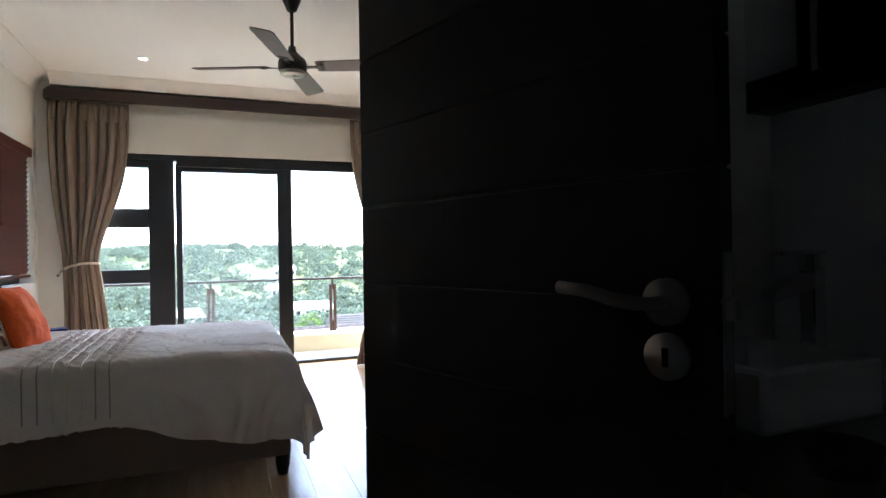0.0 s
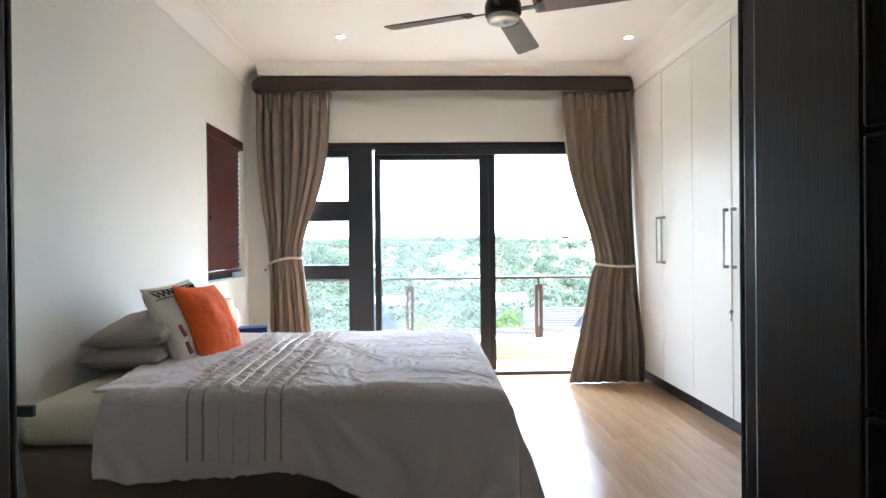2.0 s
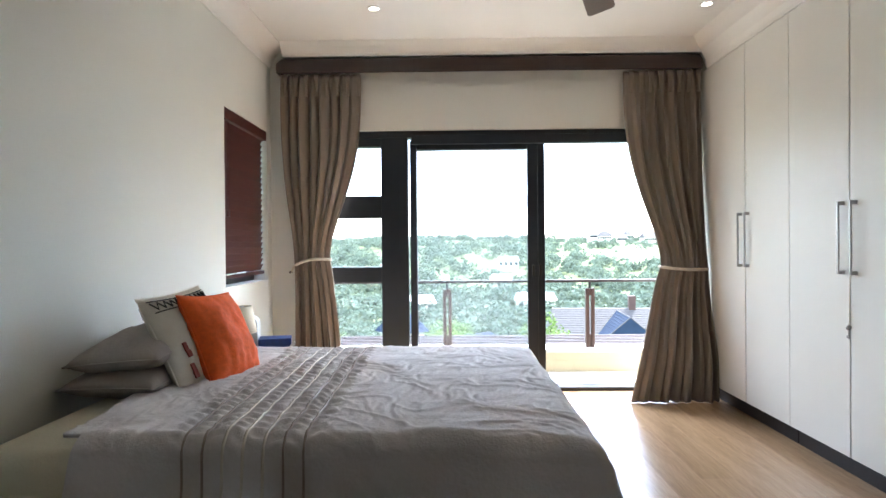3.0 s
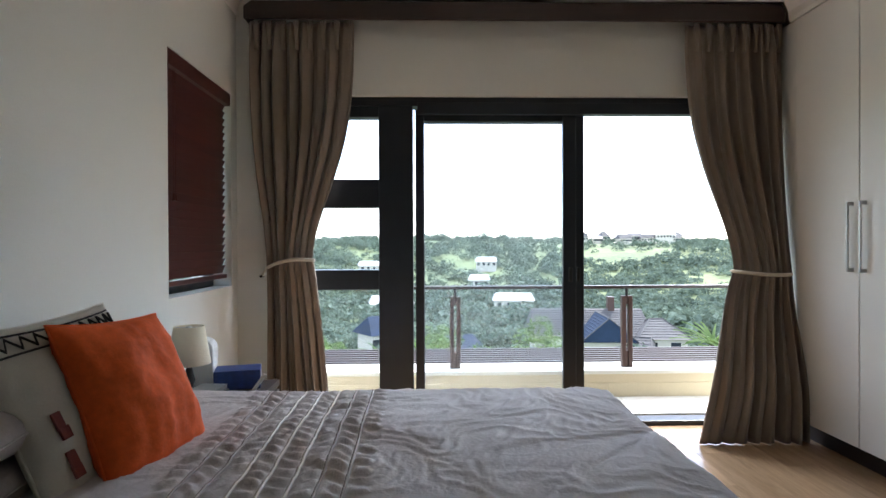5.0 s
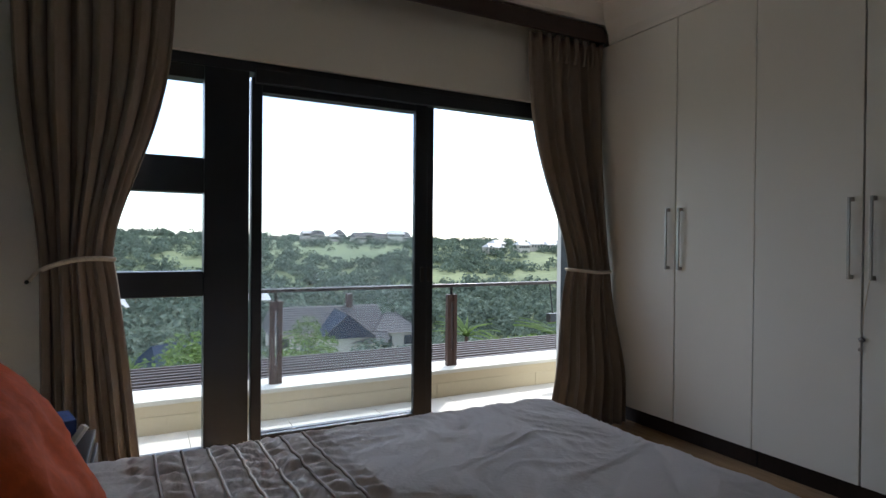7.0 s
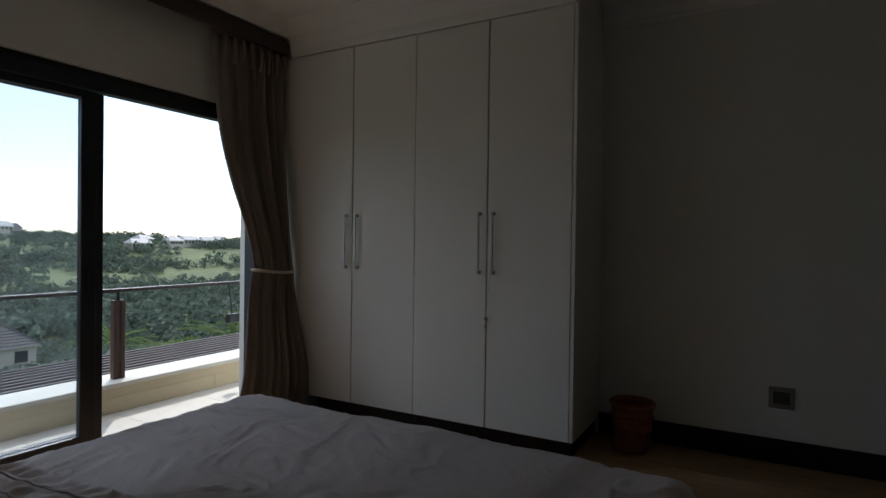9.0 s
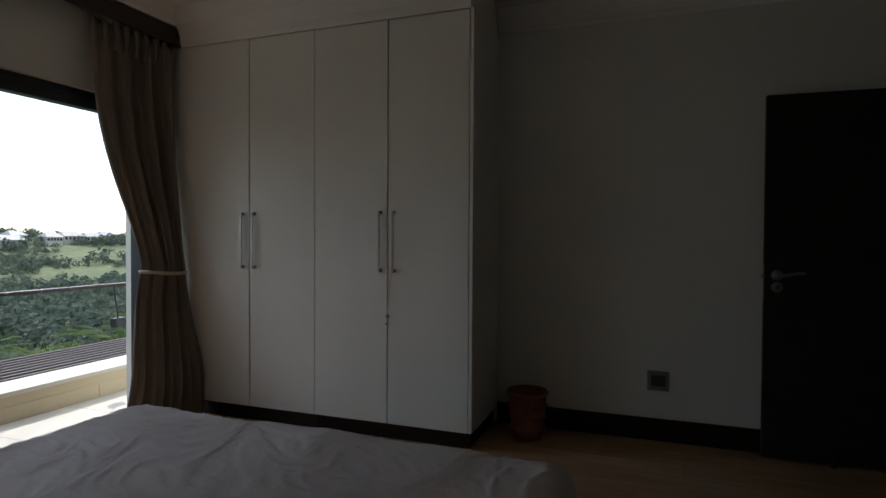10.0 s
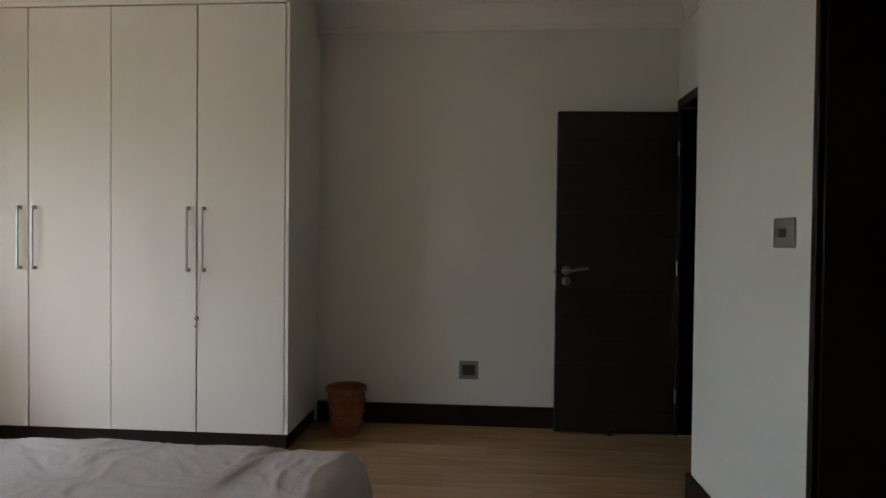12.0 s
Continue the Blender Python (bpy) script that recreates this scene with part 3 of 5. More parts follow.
def curtain(label, top, tie, bottom, tie_z, slant, pleats, hook_x, seed, flare=0.06, fore=0.0):
    """A pleated curtain: x ranges at the pelmet, at the tie and at the floor."""
    t = thing("curtain", label, "curtain", "curtains at the sliding doors")
    rnd = random.Random(seed)
    phase = [rnd.uniform(-0.95, 0.95) for _ in range(pleats + 2)]
    nu, nv = pleats * 12, 70
    ztop, zbot = 2.534, 0.004
    bm = new_bm()
    rows = []
    for j in range(nv + 1):
        v = j / nv
        row = []
        for i in range(nu + 1):
            u = i / nu
            z = ztop + (zbot - ztop) * v
            tz = tie_z + slant * (u - 0.5)
            if z > tz:
                k = (ztop - z) / (ztop - tz)
                e = k ** 1.7
                x0, x1 = smooth(top[0], tie[0], e), smooth(top[1], tie[1], e)
                gather = k ** 2
            else:
                k = (tz - z) / (tz - zbot)
                e = 0.8 * k + 0.2 * k ** 0.5
                x0, x1 = tie[0] + (bottom[0] - tie[0]) * e, tie[1] + (bottom[1] - tie[1]) * e
                gather = 1 - 0.8 * smooth(0, 1, k * 1.8)
            n = int(u * pleats)
            ph = u * pleats * 2 * math.pi + phase[n] * (1 - u * pleats + n) * 0.8 + phase[n + 1] * (u * pleats - n) * 0.8
            amp = 0.026 * (1 - 0.35 * gather) + 0.012 * math.sin(3 * u + seed)
            head = max(0.0, 1 - (ztop - z) / 0.14)
            wave = math.sin(ph) + 0.35 * math.sin(2 * ph + 1.3 * math.sin(2.2 * v + seed)) * (1 - head)
            pinch = 0.55 * math.sin(ph * 0.5 + seed) * (1 - head)
            y = 9.04 - 0.012 * gather - amp * (wave + pinch) * (1 - 0.45 * head) - 0.03 * gather * math.sin(math.pi * u)
            if z < tz:
                y -= fore + flare * smooth(0, 1, min(1, k * 1.3))
            else:
                y -= fore * k ** 2
            x = x0 + (x1 - x0) * u + 0.010 * math.sin(ph * 2 + 0.6) * (0.4 + 0.6 * gather)
            x += 0.006 * math.sin(7 * v + 9 * u + seed)
            y += 0.008 * noise.noise((x * 5, z * 2.5, seed))
            row.append(bm.verts.new((x, min(y, 9.105), z)))
        rows.append(row)
    for a, b in zip(rows, rows[1:]):
        for i in range(nu):
            bm.faces.new((a[i], a[i + 1], b[i + 1], b[i]))
    d = part("drape", bm, CURTAIN, t, "", True)
    s = d.modifiers.new("thickness", "SOLIDIFY")
    s.thickness, s.offset = 0.004, 0.0
    # stitched pinch pleats under the heading
    for k in range(pleats):
        u = (k + 0.72) / pleats
        x = top[0] + (top[1] - top[0]) * u
        bm = new_bm()
        for s2 in (-0.006, 0, 0.006):
            tube(bm, [(x + s2 * 2.2, 9.0, 2.53), (x + s2, 8.994, 2.46), (x + s2 * 0.4, 8.998, 2.405), (x + s2 * 1.2, 9.008, 2.36)], 0.006, 6)
        part("pinch_pleat", bm, CURTAIN, t, "", True)
    # rope tieback
    za, zb = tie_z - slant / 2, tie_z + slant / 2
    pts = []
    for k in range(25):
        a = k / 24
        x = tie[0] - 0.012 + (tie[1] - tie[0] + 0.024) * a
        pts.append((x, 9.03 - fore - 0.085 * math.sin(math.pi * a) ** 0.5, za + (zb - za) * a + 0.025 * math.sin(math.pi * a) * (1 if slant > 0 else -0.4)))
    if hook_x is not None:
        pts.insert(0, (hook_x, 9.09, za - 0.05 * (slant > 0)))
    bm = new_bm()
    for strand in range(3):
        tw = []
        for k in range(len(pts) * 4 - 3):
            i, f2 = divmod(k / 4, 1)
            i = int(i)
            p = Vector(pts[i]).lerp(Vector(pts[min(i + 1, len(pts) - 1)]), f2)
            an = k * 0.75 + strand * 2.094
            tw.append(p + Vector((0, math.cos(an), math.sin(an))) * 0.006)
        tube(bm, tw, 0.0062, 6)
    part("tieback", bm, CORD, t, "twisted ivory rope tieback", True)
    if hook_x is not None:
        bm = new_bm()
        rod(bm, (hook_x, YN - 0.001, za - 0.05 * (slant > 0)), (hook_x, YN - 0.05, za - 0.05 * (slant > 0)), 0.009)
        part("hook", bm, BLACKMETAL, t, "small dark metal hook")
    return t


curtain("taupe pleated curtain gathered by rope tieback", (-2.15, -1.50), (-2.03, -1.765), (-2.03, -1.625), 1.055, 0.05, 8, -2.09, 1)
curtain("taupe pleated curtain gathered, beside cream wardrobe", (0.555, 1.145), (0.80, 1.15), (0.52, 1.16), 0.995, -0.02, 8, None, 5, 0.15, 0.09)


# ---- ceiling fan and downlights ----
def ceiling_fan():
    c = (-0.30, 6.74)
    t = thing("ceiling_fan", "dark bronze ceiling fan with four wooden blades", "fan", "", (c[0], c[1], 0))
    bm = new_bm()
    lathe(bm, [(0.0, 2.759), (0.068, 2.759), (0.066, 2.74), (0.03, 2.655), (0.018, 2.645), (0, 2.645)])
    part("canopy", bm, BLACKMETAL, t, "", True)
    bm = new_bm()
    rod(bm, (0, 0, 2.42), (0, 0, 2.65), 0.011)
    part("downrod", bm, BLACKMETAL, t, "", True)
    bm = new_bm()
    lathe(bm, [(0, 2.43), (0.022, 2.43), (0.026, 2.40), (0.05, 2.375), (0.082, 2.345), (0.088, 2.325), (0.088, 2.285), (0.08, 2.272), (0, 2.272)])
    part("motor_housing", bm, BLACKMETAL, t, "", True)
    bm = new_bm()
    lathe(bm, [(0.078, 2.274), (0.076, 2.256), (0.06, 2.248), (0.02, 2.247), (0.018, 2.242), (0, 2.241)])
    part("lower_cap", bm, STEEL, t, "grey metal cap", True)
    for a in (-22, 68, 158, 248):
        r = Matrix.Rotation(radians(a), 4, "Z") @ Matrix.Translation((0, 0, 2.305)) @ Matrix.Rotation(radians(-13), 4, "X")
        bm = new_bm()
        out = [(0.15, -0.052), (0.17, -0.056), (0.585, -0.066), (0.605, -0.058), (0.61, -0.045), (0.61, 0.045), (0.605, 0.058), (0.585, 0.066), (0.17, 0.056), (0.15, 0.052)]
        lo = [bm.verts.new(r @ Vector((x, y, -0.003))) for x, y in out]
        hi = [bm.verts.new(r @ Vector((x, y, 0.003))) for x, y in out]
        bm.faces.new(list(reversed(lo)))
        bm.faces.new(hi)
        for i in range(len(out)):
            j = (i + 1) % len(out)
            bm.faces.new((lo[i], lo[j], hi[j], hi[i]))
        b = part("blade", bm, FANWOOD, t, "flat dark wooden blade")
        bm = new_bm()
        box(bm, 0.07, 0.20, -0.014, 0.014, -0.0085, -0.0035, 0.002)
        box(bm, 0.165, 0.20, -0.035, 0.035, -0.0085, -0.0035, 0.002)
        for sx, sy in ((0.183, -0.025), (0.183, 0.025), (0.183, 0)):
            rod(bm, (sx, sy, -0.012), (sx, sy, -0.008), 0.005, segments=8)
        for v in bm.verts:
            v.co = r @ v.co
        part("blade_iron", bm, BLACKMETAL, b, "dark metal bracket")


ceiling_fan()
LAMPGLOW = glow_material("lamp_glow", (1.0, 0.86, 0.66), 5)


def downlight(x, y):
    t = thing("downlight", "small round recessed ceiling downlight, switched on", "downlight", "ceiling downlights", (x, y, ZC))
    bm = new_bm()
    lathe(bm, [(0.030, -0.0005), (0.046, -0.0005), (0.045, -0.006), (0.034, -0.008), (0.030, -0.003)], segments=28)
    part("trim_ring", bm, WHITEPLASTIC, t, "white trim ring", True)
    bm = new_bm()
    rod(bm, (0, 0, -0.0035), (0, 0, -0.001), 0.0295, segments=24)
    part("lamp_lens", bm, LAMPGLOW, t, "glowing lamp lens")


for x, y in ((-1.303, 8.325), (0.89, 8.325)):
    downlight(x, y)


# ---- bed ----
BX0, BX1, BY0, BY1 = -2.20, -0.39, 6.10, 7.60            # head, foot and the two sides
BTOP = 0.635


def bed():
    t = thing("bed", "double bed on suede base with cream mattress", "bed")
    bm = new_bm()
    box(bm, BX0, BX1 - 0.02, BY0 + 0.03, BY1 - 0.02, 0.10, 0.44, 0.02)
    part("bed_base", bm, BEDBASE, t, "brown suede-covered bed base")
    bm = new_bm()
    box(bm, BX0 + 0.005, BX1 - 0.035, BY0 + 0.025, BY1 - 0.025, 0.445, BTOP - 0.03, 0.05)
    part("mattress", bm, MATTRESS, t, "cream cotton covered mattress", True)
    for x in (BX0 + 0.08, BX1 - 0.06):
        for y in (BY0 + 0.07, BY1 - 0.07):
            bm = new_bm()
            lathe(bm, [(0, 0.0), (0.026, 0.0), (0.036, 0.05), (0.040, 0.10), (0, 0.10)], (x, y, 0), 20)
            part("leg", bm, DARKWOOD, t, "short tapered dark wooden leg", True)


def hang(d, r=0.062):
    """Over an edge, by the length d of cloth past it: how far out and how far down the cloth lies."""
    if d <= 0:
        return d, 0.0
    q = r * math.pi / 2
    if d < q:
        return r * math.sin(d / r), r * (1 - math.cos(d / r))
    return r + (d - q) * 0.05, r + (d - q)


STRIPES = range(7)


def stripe_x(k, cy):
    """Where a stripe of the duvet runs: the cover lies a little askew."""
    near, far = -1.56 + 0.0565 * k, -1.615 + 0.060 * k
    return near + (far - near) * (cy - 6.06) / 1.54


def cloth(cx, cy, lift=0.0):
    """The duvet's place at its cloth coordinates."""
    ex, ey0, ey1 = BX1 - 0.045, BY0 + 0.065, BY1 - 0.05
    ox, dx = hang(cx - ex)
    if cy < ey0:
        oy, dy = hang(ey0 - cy)
        y = ey0 - oy
    elif cy > ey1:
        oy, dy = hang(cy - ey1)
        y = ey1 + oy
    else:
        y, dy = cy, 0.0
    x = ex + ox if cx > ex else cx
    drop = max(dx, dy) + 0.35 * min(dx, dy)
    soft = noise.noise((cx * 2.3, cy * 2.3, 0.3))
    fold = noise.noise((cx * 6 + 3 * soft, cy * 3.2, 4.0))
    wr = noise.noise((cx * 13 + 4 * fold, cy * 7, 9.0))
    ridge = noise.noise((cx * 3.1 + 1.7 * soft, cy * 8.5 + 2.5 * fold, 21.0))
    crease = 0.0038 * max(0.0, 1 - abs(ridge) * 5) + 0.0022 * max(0.0, 1 - abs(wr) * 5)
    puff = 0.020 * (1 - min(1, drop / 0.1)) * max(0.0, min(1.0, (ex - cx) / 0.3)) ** 0.5
    z = BTOP + puff - drop + (0.011 * soft + 0.007 * fold + 0.004 * wr + crease) * (1 if drop < 0.04 else 0.35)
    near = min(abs(cx - stripe_x(k, cy)) for k in STRIPES)
    if stripe_x(0, cy) - 0.05 < cx < stripe_x(6, cy) + 0.05:
        z -= 0.004 * max(0, 1 - near / 0.012)
        ruche = math.sin(cy * 120 + 5 * noise.noise((cx * 9, cy * 3, 2.0)) + 2.5 * math.sin(cx * 40))
        z += (0.008 * noise.noise((cx * 7, cy * 26, 2.0)) + 0.0045 * ruche) * min(1, near / 0.018)
    if drop > 0.05:
        w = (drop - 0.05) * 0.18
        side = w * (1.3 + math.sin(cx * 17 + 2 * soft) + 0.5 * math.sin(cx * 31 + 4 * fold)) * 0.4
        if dy >= dx:
            y += (side + lift * 1.0) * (-1 if cy < ey0 else 1) * 1
            y += 0.004 * fold
        else:
            x += w * (1.3 + math.sin(cy * 15 + 2 * soft) + 0.5 * math.sin(cy * 33)) * 0.5
        if min(dx, dy) > 0.03:
            x += 0.10 * min(dx, dy)
            y += (-1 if cy < ey0 else 1) * 0.02 * min(dx, dy)
    return Vector((x, y, z + lift * (drop < 0.08)))


def duvet():
    t = thing("duvet", "rumpled taupe cotton duvet with pintuck stripes", "duvet")
    x0, x1, y0, y1 = -1.95, BX1 + 0.33, BY0 - 0.22, BY1 + 0.25
    nx, ny = 260, 300
    bm = new_bm()
    g = []
    for i in range(nx + 1):
        cx = x0 + (x1 - x0) * i / nx
        hem = 0.010 * math.sin(cx * 4.1) + 0.008 * math.sin(cx * 9.0) - 0.035
        long = 0.14 * smooth(0, 1, (cx + 1.3) / 0.8)
        row = []
        for j in range(ny + 1):
            cy = (y0 + hem - long) + (y1 - y0 - hem + long) * j / ny
            ang = 0.10 * noise.noise((cy * 2, 1.0, 7.0)) + (0.06 if cy < BY0 + 0.05 else 0)
            row.append(bm.verts.new(cloth(cx + ang * max(0.0, 1 - i / 12), cy)))
        g.append(row)
    for a, b in zip(g, g[1:]):
        for j in range(ny):
            bm.faces.new((a[j], b[j], b[j + 1], a[j + 1]))
    d = part("cover", bm, DUVET, t, "", True)
    s = d.modifiers.new("thickness", "SOLIDIFY")
    s.thickness, s.offset = 0.012, -1.0
    for k in STRIPES:
        bm = new_bm()
        pts = []
        for j in range(130):
            cy = (BY0 - 0.20) + (BY1 - BY0 + 0.42) * j / 129
            pts.append(cloth(stripe_x(k, cy), cy) + Vector((0, 0, 0.0035)) + Vector((0, -0.003 if cy < BY0 + 0.02 else 0, 0)))
        tube(bm, pts, 0.0042 if k in (2, 3, 4) else 0.0036, 6)
        part("piping", bm, PIPING if k in (2, 3, 4) else PIPING_D, t, "satin piping" if k in (2, 3, 4) else "brown stitched piping", True)


def cushion_mesh(bm, w, h, d, n=34, pinch=0.06, seed=0, flat=False):
    """A soft cushion in the x-z plane, with drawn-out corners."""
    sides = []
    for s in (1, -1):
        rows = []
        for i in range(n + 1):
            u = -1 + 2 * i / n
            row = []
            for j in range(n + 1):
                v = -1 + 2 * j / n
                bow_u, bow_v = 1 - pinch * (1 - v ** 2) * u ** 2, 1 - pinch * (1 - u ** 2) * v ** 2
                th = max(0.0, (1 - abs(u) ** 2.6) * (1 - abs(v) ** 2.6)) ** 0.55
                wr = 0.016 * noise.noise((u * 1.8, v * 1.8, seed + s)) + 0.008 * noise.noise((u * 5, v * 3.5, seed + 3 * s)) + 0.005 * max(0, 1 - 5 * abs(noise.noise((u * 2.6 + v, v * 3.4, seed + 9))))
                p = Vector((u * w / 2 * bow_u, s * d / 2 * th + wr * th * s, v * h / 2 * bow_v))
                row.append(bm.verts.new(p))
            rows.append(row)
        for a, b in zip(rows, rows[1:]):
            for j in range(n):
                bm.faces.new((a[j], b[j], b[j + 1], a[j + 1]))
    bmesh.ops.remove_doubles(bm, verts=bm.verts, dist=0.0005)
    return bm


def cushion(name, label, category, mat, w, h, d, m, seed):
    t = tagged(new(name), label, category)
    t.matrix_basis = m
    bm = new_bm()
    cushion_mesh(bm, w, h, d, seed=seed)
    part("cover", bm, mat, t, "", True)
    bm = new_bm()
    n, pts = 20, []
    for a, b in (((-1, -1), (1, -1)), ((1, -1), (1, 1)), ((1, 1), (-1, 1)), ((-1, 1), (-1, -1))):
        for k in range(n):
            u, v = a[0] + (b[0] - a[0]) * k / n, a[1] + (b[1] - a[1]) * k / n
            pts.append((u * w / 2 * (1 - 0.06 * (1 - v ** 2) * u ** 2), 0, v * h / 2 * (1 - 0.06 * (1 - u ** 2) * v ** 2)))
    pts.append(pts[0])
    tube(bm, pts, 0.003, 6)
    part("seam", bm, mat, t, "", True)
    return t


bed()
duvet()
cushion("pillow", "grey-brown cotton pillow lying on mattress", "pillow", GREYPILLOW, 0.70, 0.34, 0.15, pose(-2.06, 6.89, 0.68, 90, 0, 93), 3)
cushion("pillow", "grey-brown cotton pillow stacked on another pillow", "pillow", GREYPILLOW, 0.68, 0.34, 0.16, pose(-2.06, 6.91, 0.785, 86, -3, 94), 8)
oc = cushion("cushion", "square orange suede scatter cushion leaning upright", "cushion", ORANGE, 0.41, 0.41, 0.16, pose(-1.80, 6.98, 0.795, -24, 3, 83), 11)
wc = cushion("cushion", "cream linen cushion with black zigzag print", "cushion", LINEN, 0.44, 0.44, 0.13, pose(-1.89, 6.90, 0.80, -25, -3, 84), 15)


def printed_band():
    """Printed strips on the cream cushion: a zigzag border between two lines, and small red motifs."""
    def front(u, v, out=0.0025):
        th = max(0.0, (1 - abs(u) ** 2.6) * (1 - abs(v) ** 2.6)) ** 0.55
        return Vector((u * 0.22 * (1 - 0.1 * (1 - v * v) * u * u), -0.065 * th - 0.010 * th - out, v * 0.22 * (1 - 0.1 * (1 - u * u) * v * v)))

    for s in (-1, 1):
        def place(u, v, k=s):
            p = front(u, v)
            return p if k < 0 else Vector((p.x, -p.y, p.z))
        for c in (0.66, 0.90):
            bm = new_bm()
            tube(bm, [place(-0.9 + 1.8 * i / 24, c) for i in range(25)], 0.0025, 6)
            part("printed_line", bm, BLACKPRINT, wc, "thin black printed line")
        bm = new_bm()
        tube(bm, [place(-0.88 + 1.76 * i / 22, 0.71 if i % 2 else 0.86) for i in range(23)], 0.0035, 6)
        part("printed_zigzag", bm, BLACKPRINT, wc, "black printed zigzag")
    for u, v in ((-0.72, -0.15), (-0.72, -0.55)):
        bm = new_bm()
        for du, dv, w2, h2 in ((0, 0.05, 0.012, 0.02), (0.02, -0.08, 0.014, 0.014)):
            p = front(u + du, v + dv)
            box(bm, p.x - w2, p.x + w2, p.y - 0.003, p.y + 0.004, p.z - h2, p.z + h2, 0.002)
        part("printed_motif", bm, REDPRINT, wc, "dark red printed motif")


printed_band()


# ---- nightstand and the things on it ----
def nightstand():
    t = thing("nightstand", "dark wooden nightstand beside the bed", "nightstand", "", (-2.0, 8.05, 0))
    bm = new_bm()
    box(bm, -0.22, 0.22, -0.25, 0.25, 0.49, 0.52, 0.004)
    part("top", bm, DARKWOOD, t)
    bm = new_bm()
    box(bm, -0.21, 0.21, -0.235, 0.235, 0.12, 0.489)
    part("body", bm, DARKWOOD, t)
    for z0, z1 in ((0.13, 0.30), (0.31, 0.48)):
        bm = new_bm()
        box(bm, 0.211, 0.228, -0.225, 0.225, z0, z1, 0.003)
        d = part("drawer", bm, DARKWOOD, t)
        bm = new_bm()
        rod(bm, (0.228, 0, (z0 + z1) / 2), (0.25, 0, (z0 + z1) / 2), 0.012)
        part("knob", bm, STEEL, d, "steel knob")
    for x in (-0.18, 0.18):
        for y in (-0.2, 0.2):
            bm = new_bm()
            box(bm, x - 0.02, x + 0.02, y - 0.02, y + 0.02, 0, 0.12)
            part("leg", bm, DARKWOOD, t)


def table_lamp():
    t = thing("table_lamp", "table lamp with cream shade and dark base", "lamp", "", (-2.08, 7.98, 0.51))
    bm = new_bm()
    lathe(bm, [(0, 0), (0.055, 0), (0.055, 0.012), (0.02, 0.022), (0.014, 0.05), (0.024, 0.085), (0.016, 0.12), (0.010, 0.15), (0, 0.15)])
    part("base", bm, BLACKMETAL, t, "turned dark base", True)
    bm = new_bm()
    lathe(bm, [(0.087, 0.155), (0.0885, 0.155), (0.0615, 0.315), (0.060, 0.315), (0.087, 0.155)])
    part("shade", bm, SHADE, t, "conical cream fabric shade", True)
    bm = new_bm()
    tube(bm, [(-0.06, 0, 0.312), (0, 0, 0.308), (0.06, 0, 0.312)], 0.002, 6)
    lathe(bm, [(0, 0.318), (0.012, 0.316), (0.014, 0.308), (0.012, 0.15), (0, 0.15)], segments=14)
    part("bulb_holder", bm, WHITEPLASTIC, t, "", True)


nightstand()
table_lamp()
t = thing("air_freshener", "rounded white plastic device standing on nightstand", "appliance", "", (-2.10, 8.20, 0.52), 5)
bm = new_bm()
out = [(-0.05, 0), (0.05, 0), (0.05, 0.17)] + [(0.05 * math.cos(a), 0.17 + 0.05 * math.sin(a)) for a in (0.4, 0.8, 1.2, 1.57, 1.95, 2.35, 2.75)] + [(-0.05, 0.17)]
prism(bm, out, -0.045, 0.045, "y")
bmesh.ops.bevel(bm, geom=list(bm.edges), offset=0.006, segments=2, affect="EDGES", profile=0.5)
part("casing", bm, WHITEPLASTIC, t, "", True)
bm = new_bm()
rod(bm, (0.0, -0.047, 0.17), (0.0, -0.043, 0.17), 0.026, segments=20)
part("dial", bm, PLATE, t, "grey round dial")
t = thing("cardboard_box", "small blue printed carton on nightstand", "box", "", (-1.935, 8.17, 0.52), 14)
bm = new_bm()
box(bm, -0.10, 0.10, -0.07, 0.07, 0, 0.085, 0.002)
part("carton", bm, BLUECARD, t)
bm = new_bm()
box(bm, 0.1003, 0.1015, -0.03, 0.02, 0.03, 0.07)
part("sticker", bm, PAPER, t, "white paper sticker")
t = thing("book_stack", "small stack of paperbacks on nightstand", "books", "", (-1.99, 7.93, 0.52), -8)
for k, (a, mat) in enumerate(((6, PAPER), (-9, PLATEDARK), (3, PLATE))):
    bm = new_bm()
    box(bm, -0.055, 0.055, -0.08, 0.08, 0.0, 0.017, 0.001)
    for v in bm.verts:
        v.co = Matrix.Rotation(radians(a), 4, "Z") @ v.co + Vector((0, 0, 0.0175 * k))
    part("book", bm, mat, t)
t = thing("magazine", "thin white booklet leaning against blue carton", "magazine", "", (-1.85, 8.10, 0.52), 20)
bm = new_bm()
prism(bm, [(0.0, 0.0), (0.006, 0.0), (0.056, 0.065), (0.050, 0.068)], -0.02, 0.02, "y")
part("cover", bm, PAPER, t)
bm = new_bm()
prism(bm, [(0.0095, 0.0), (0.0125, 0.0), (0.062, 0.063), (0.0585, 0.065)], -0.02, 0.02, "y")
part("pages", bm, WHITEPLASTIC, t)


# ---- switch, socket and basket ----
def plate(name, label, w, h, m):
    t = tagged(new(name), label, "switch" if "switch" in name else "socket")
    t.matrix_basis = m
    bm = new_bm()
    box(bm, -w / 2, w / 2, -0.010, -0.0005, -h / 2, h / 2, 0.003)
    part("face_plate", bm, PLATE, t)
    bm = new_bm()
    k = 0.34 if "switch" in name else 0.66
    box(bm, -w * k / 2, w * k / 2, -0.0125, -0.0102, -h * k / 2 * 0.85, h * k / 2 * 0.85, 0.001)
    part("insert", bm, PLATEDARK, t, "dark insert")


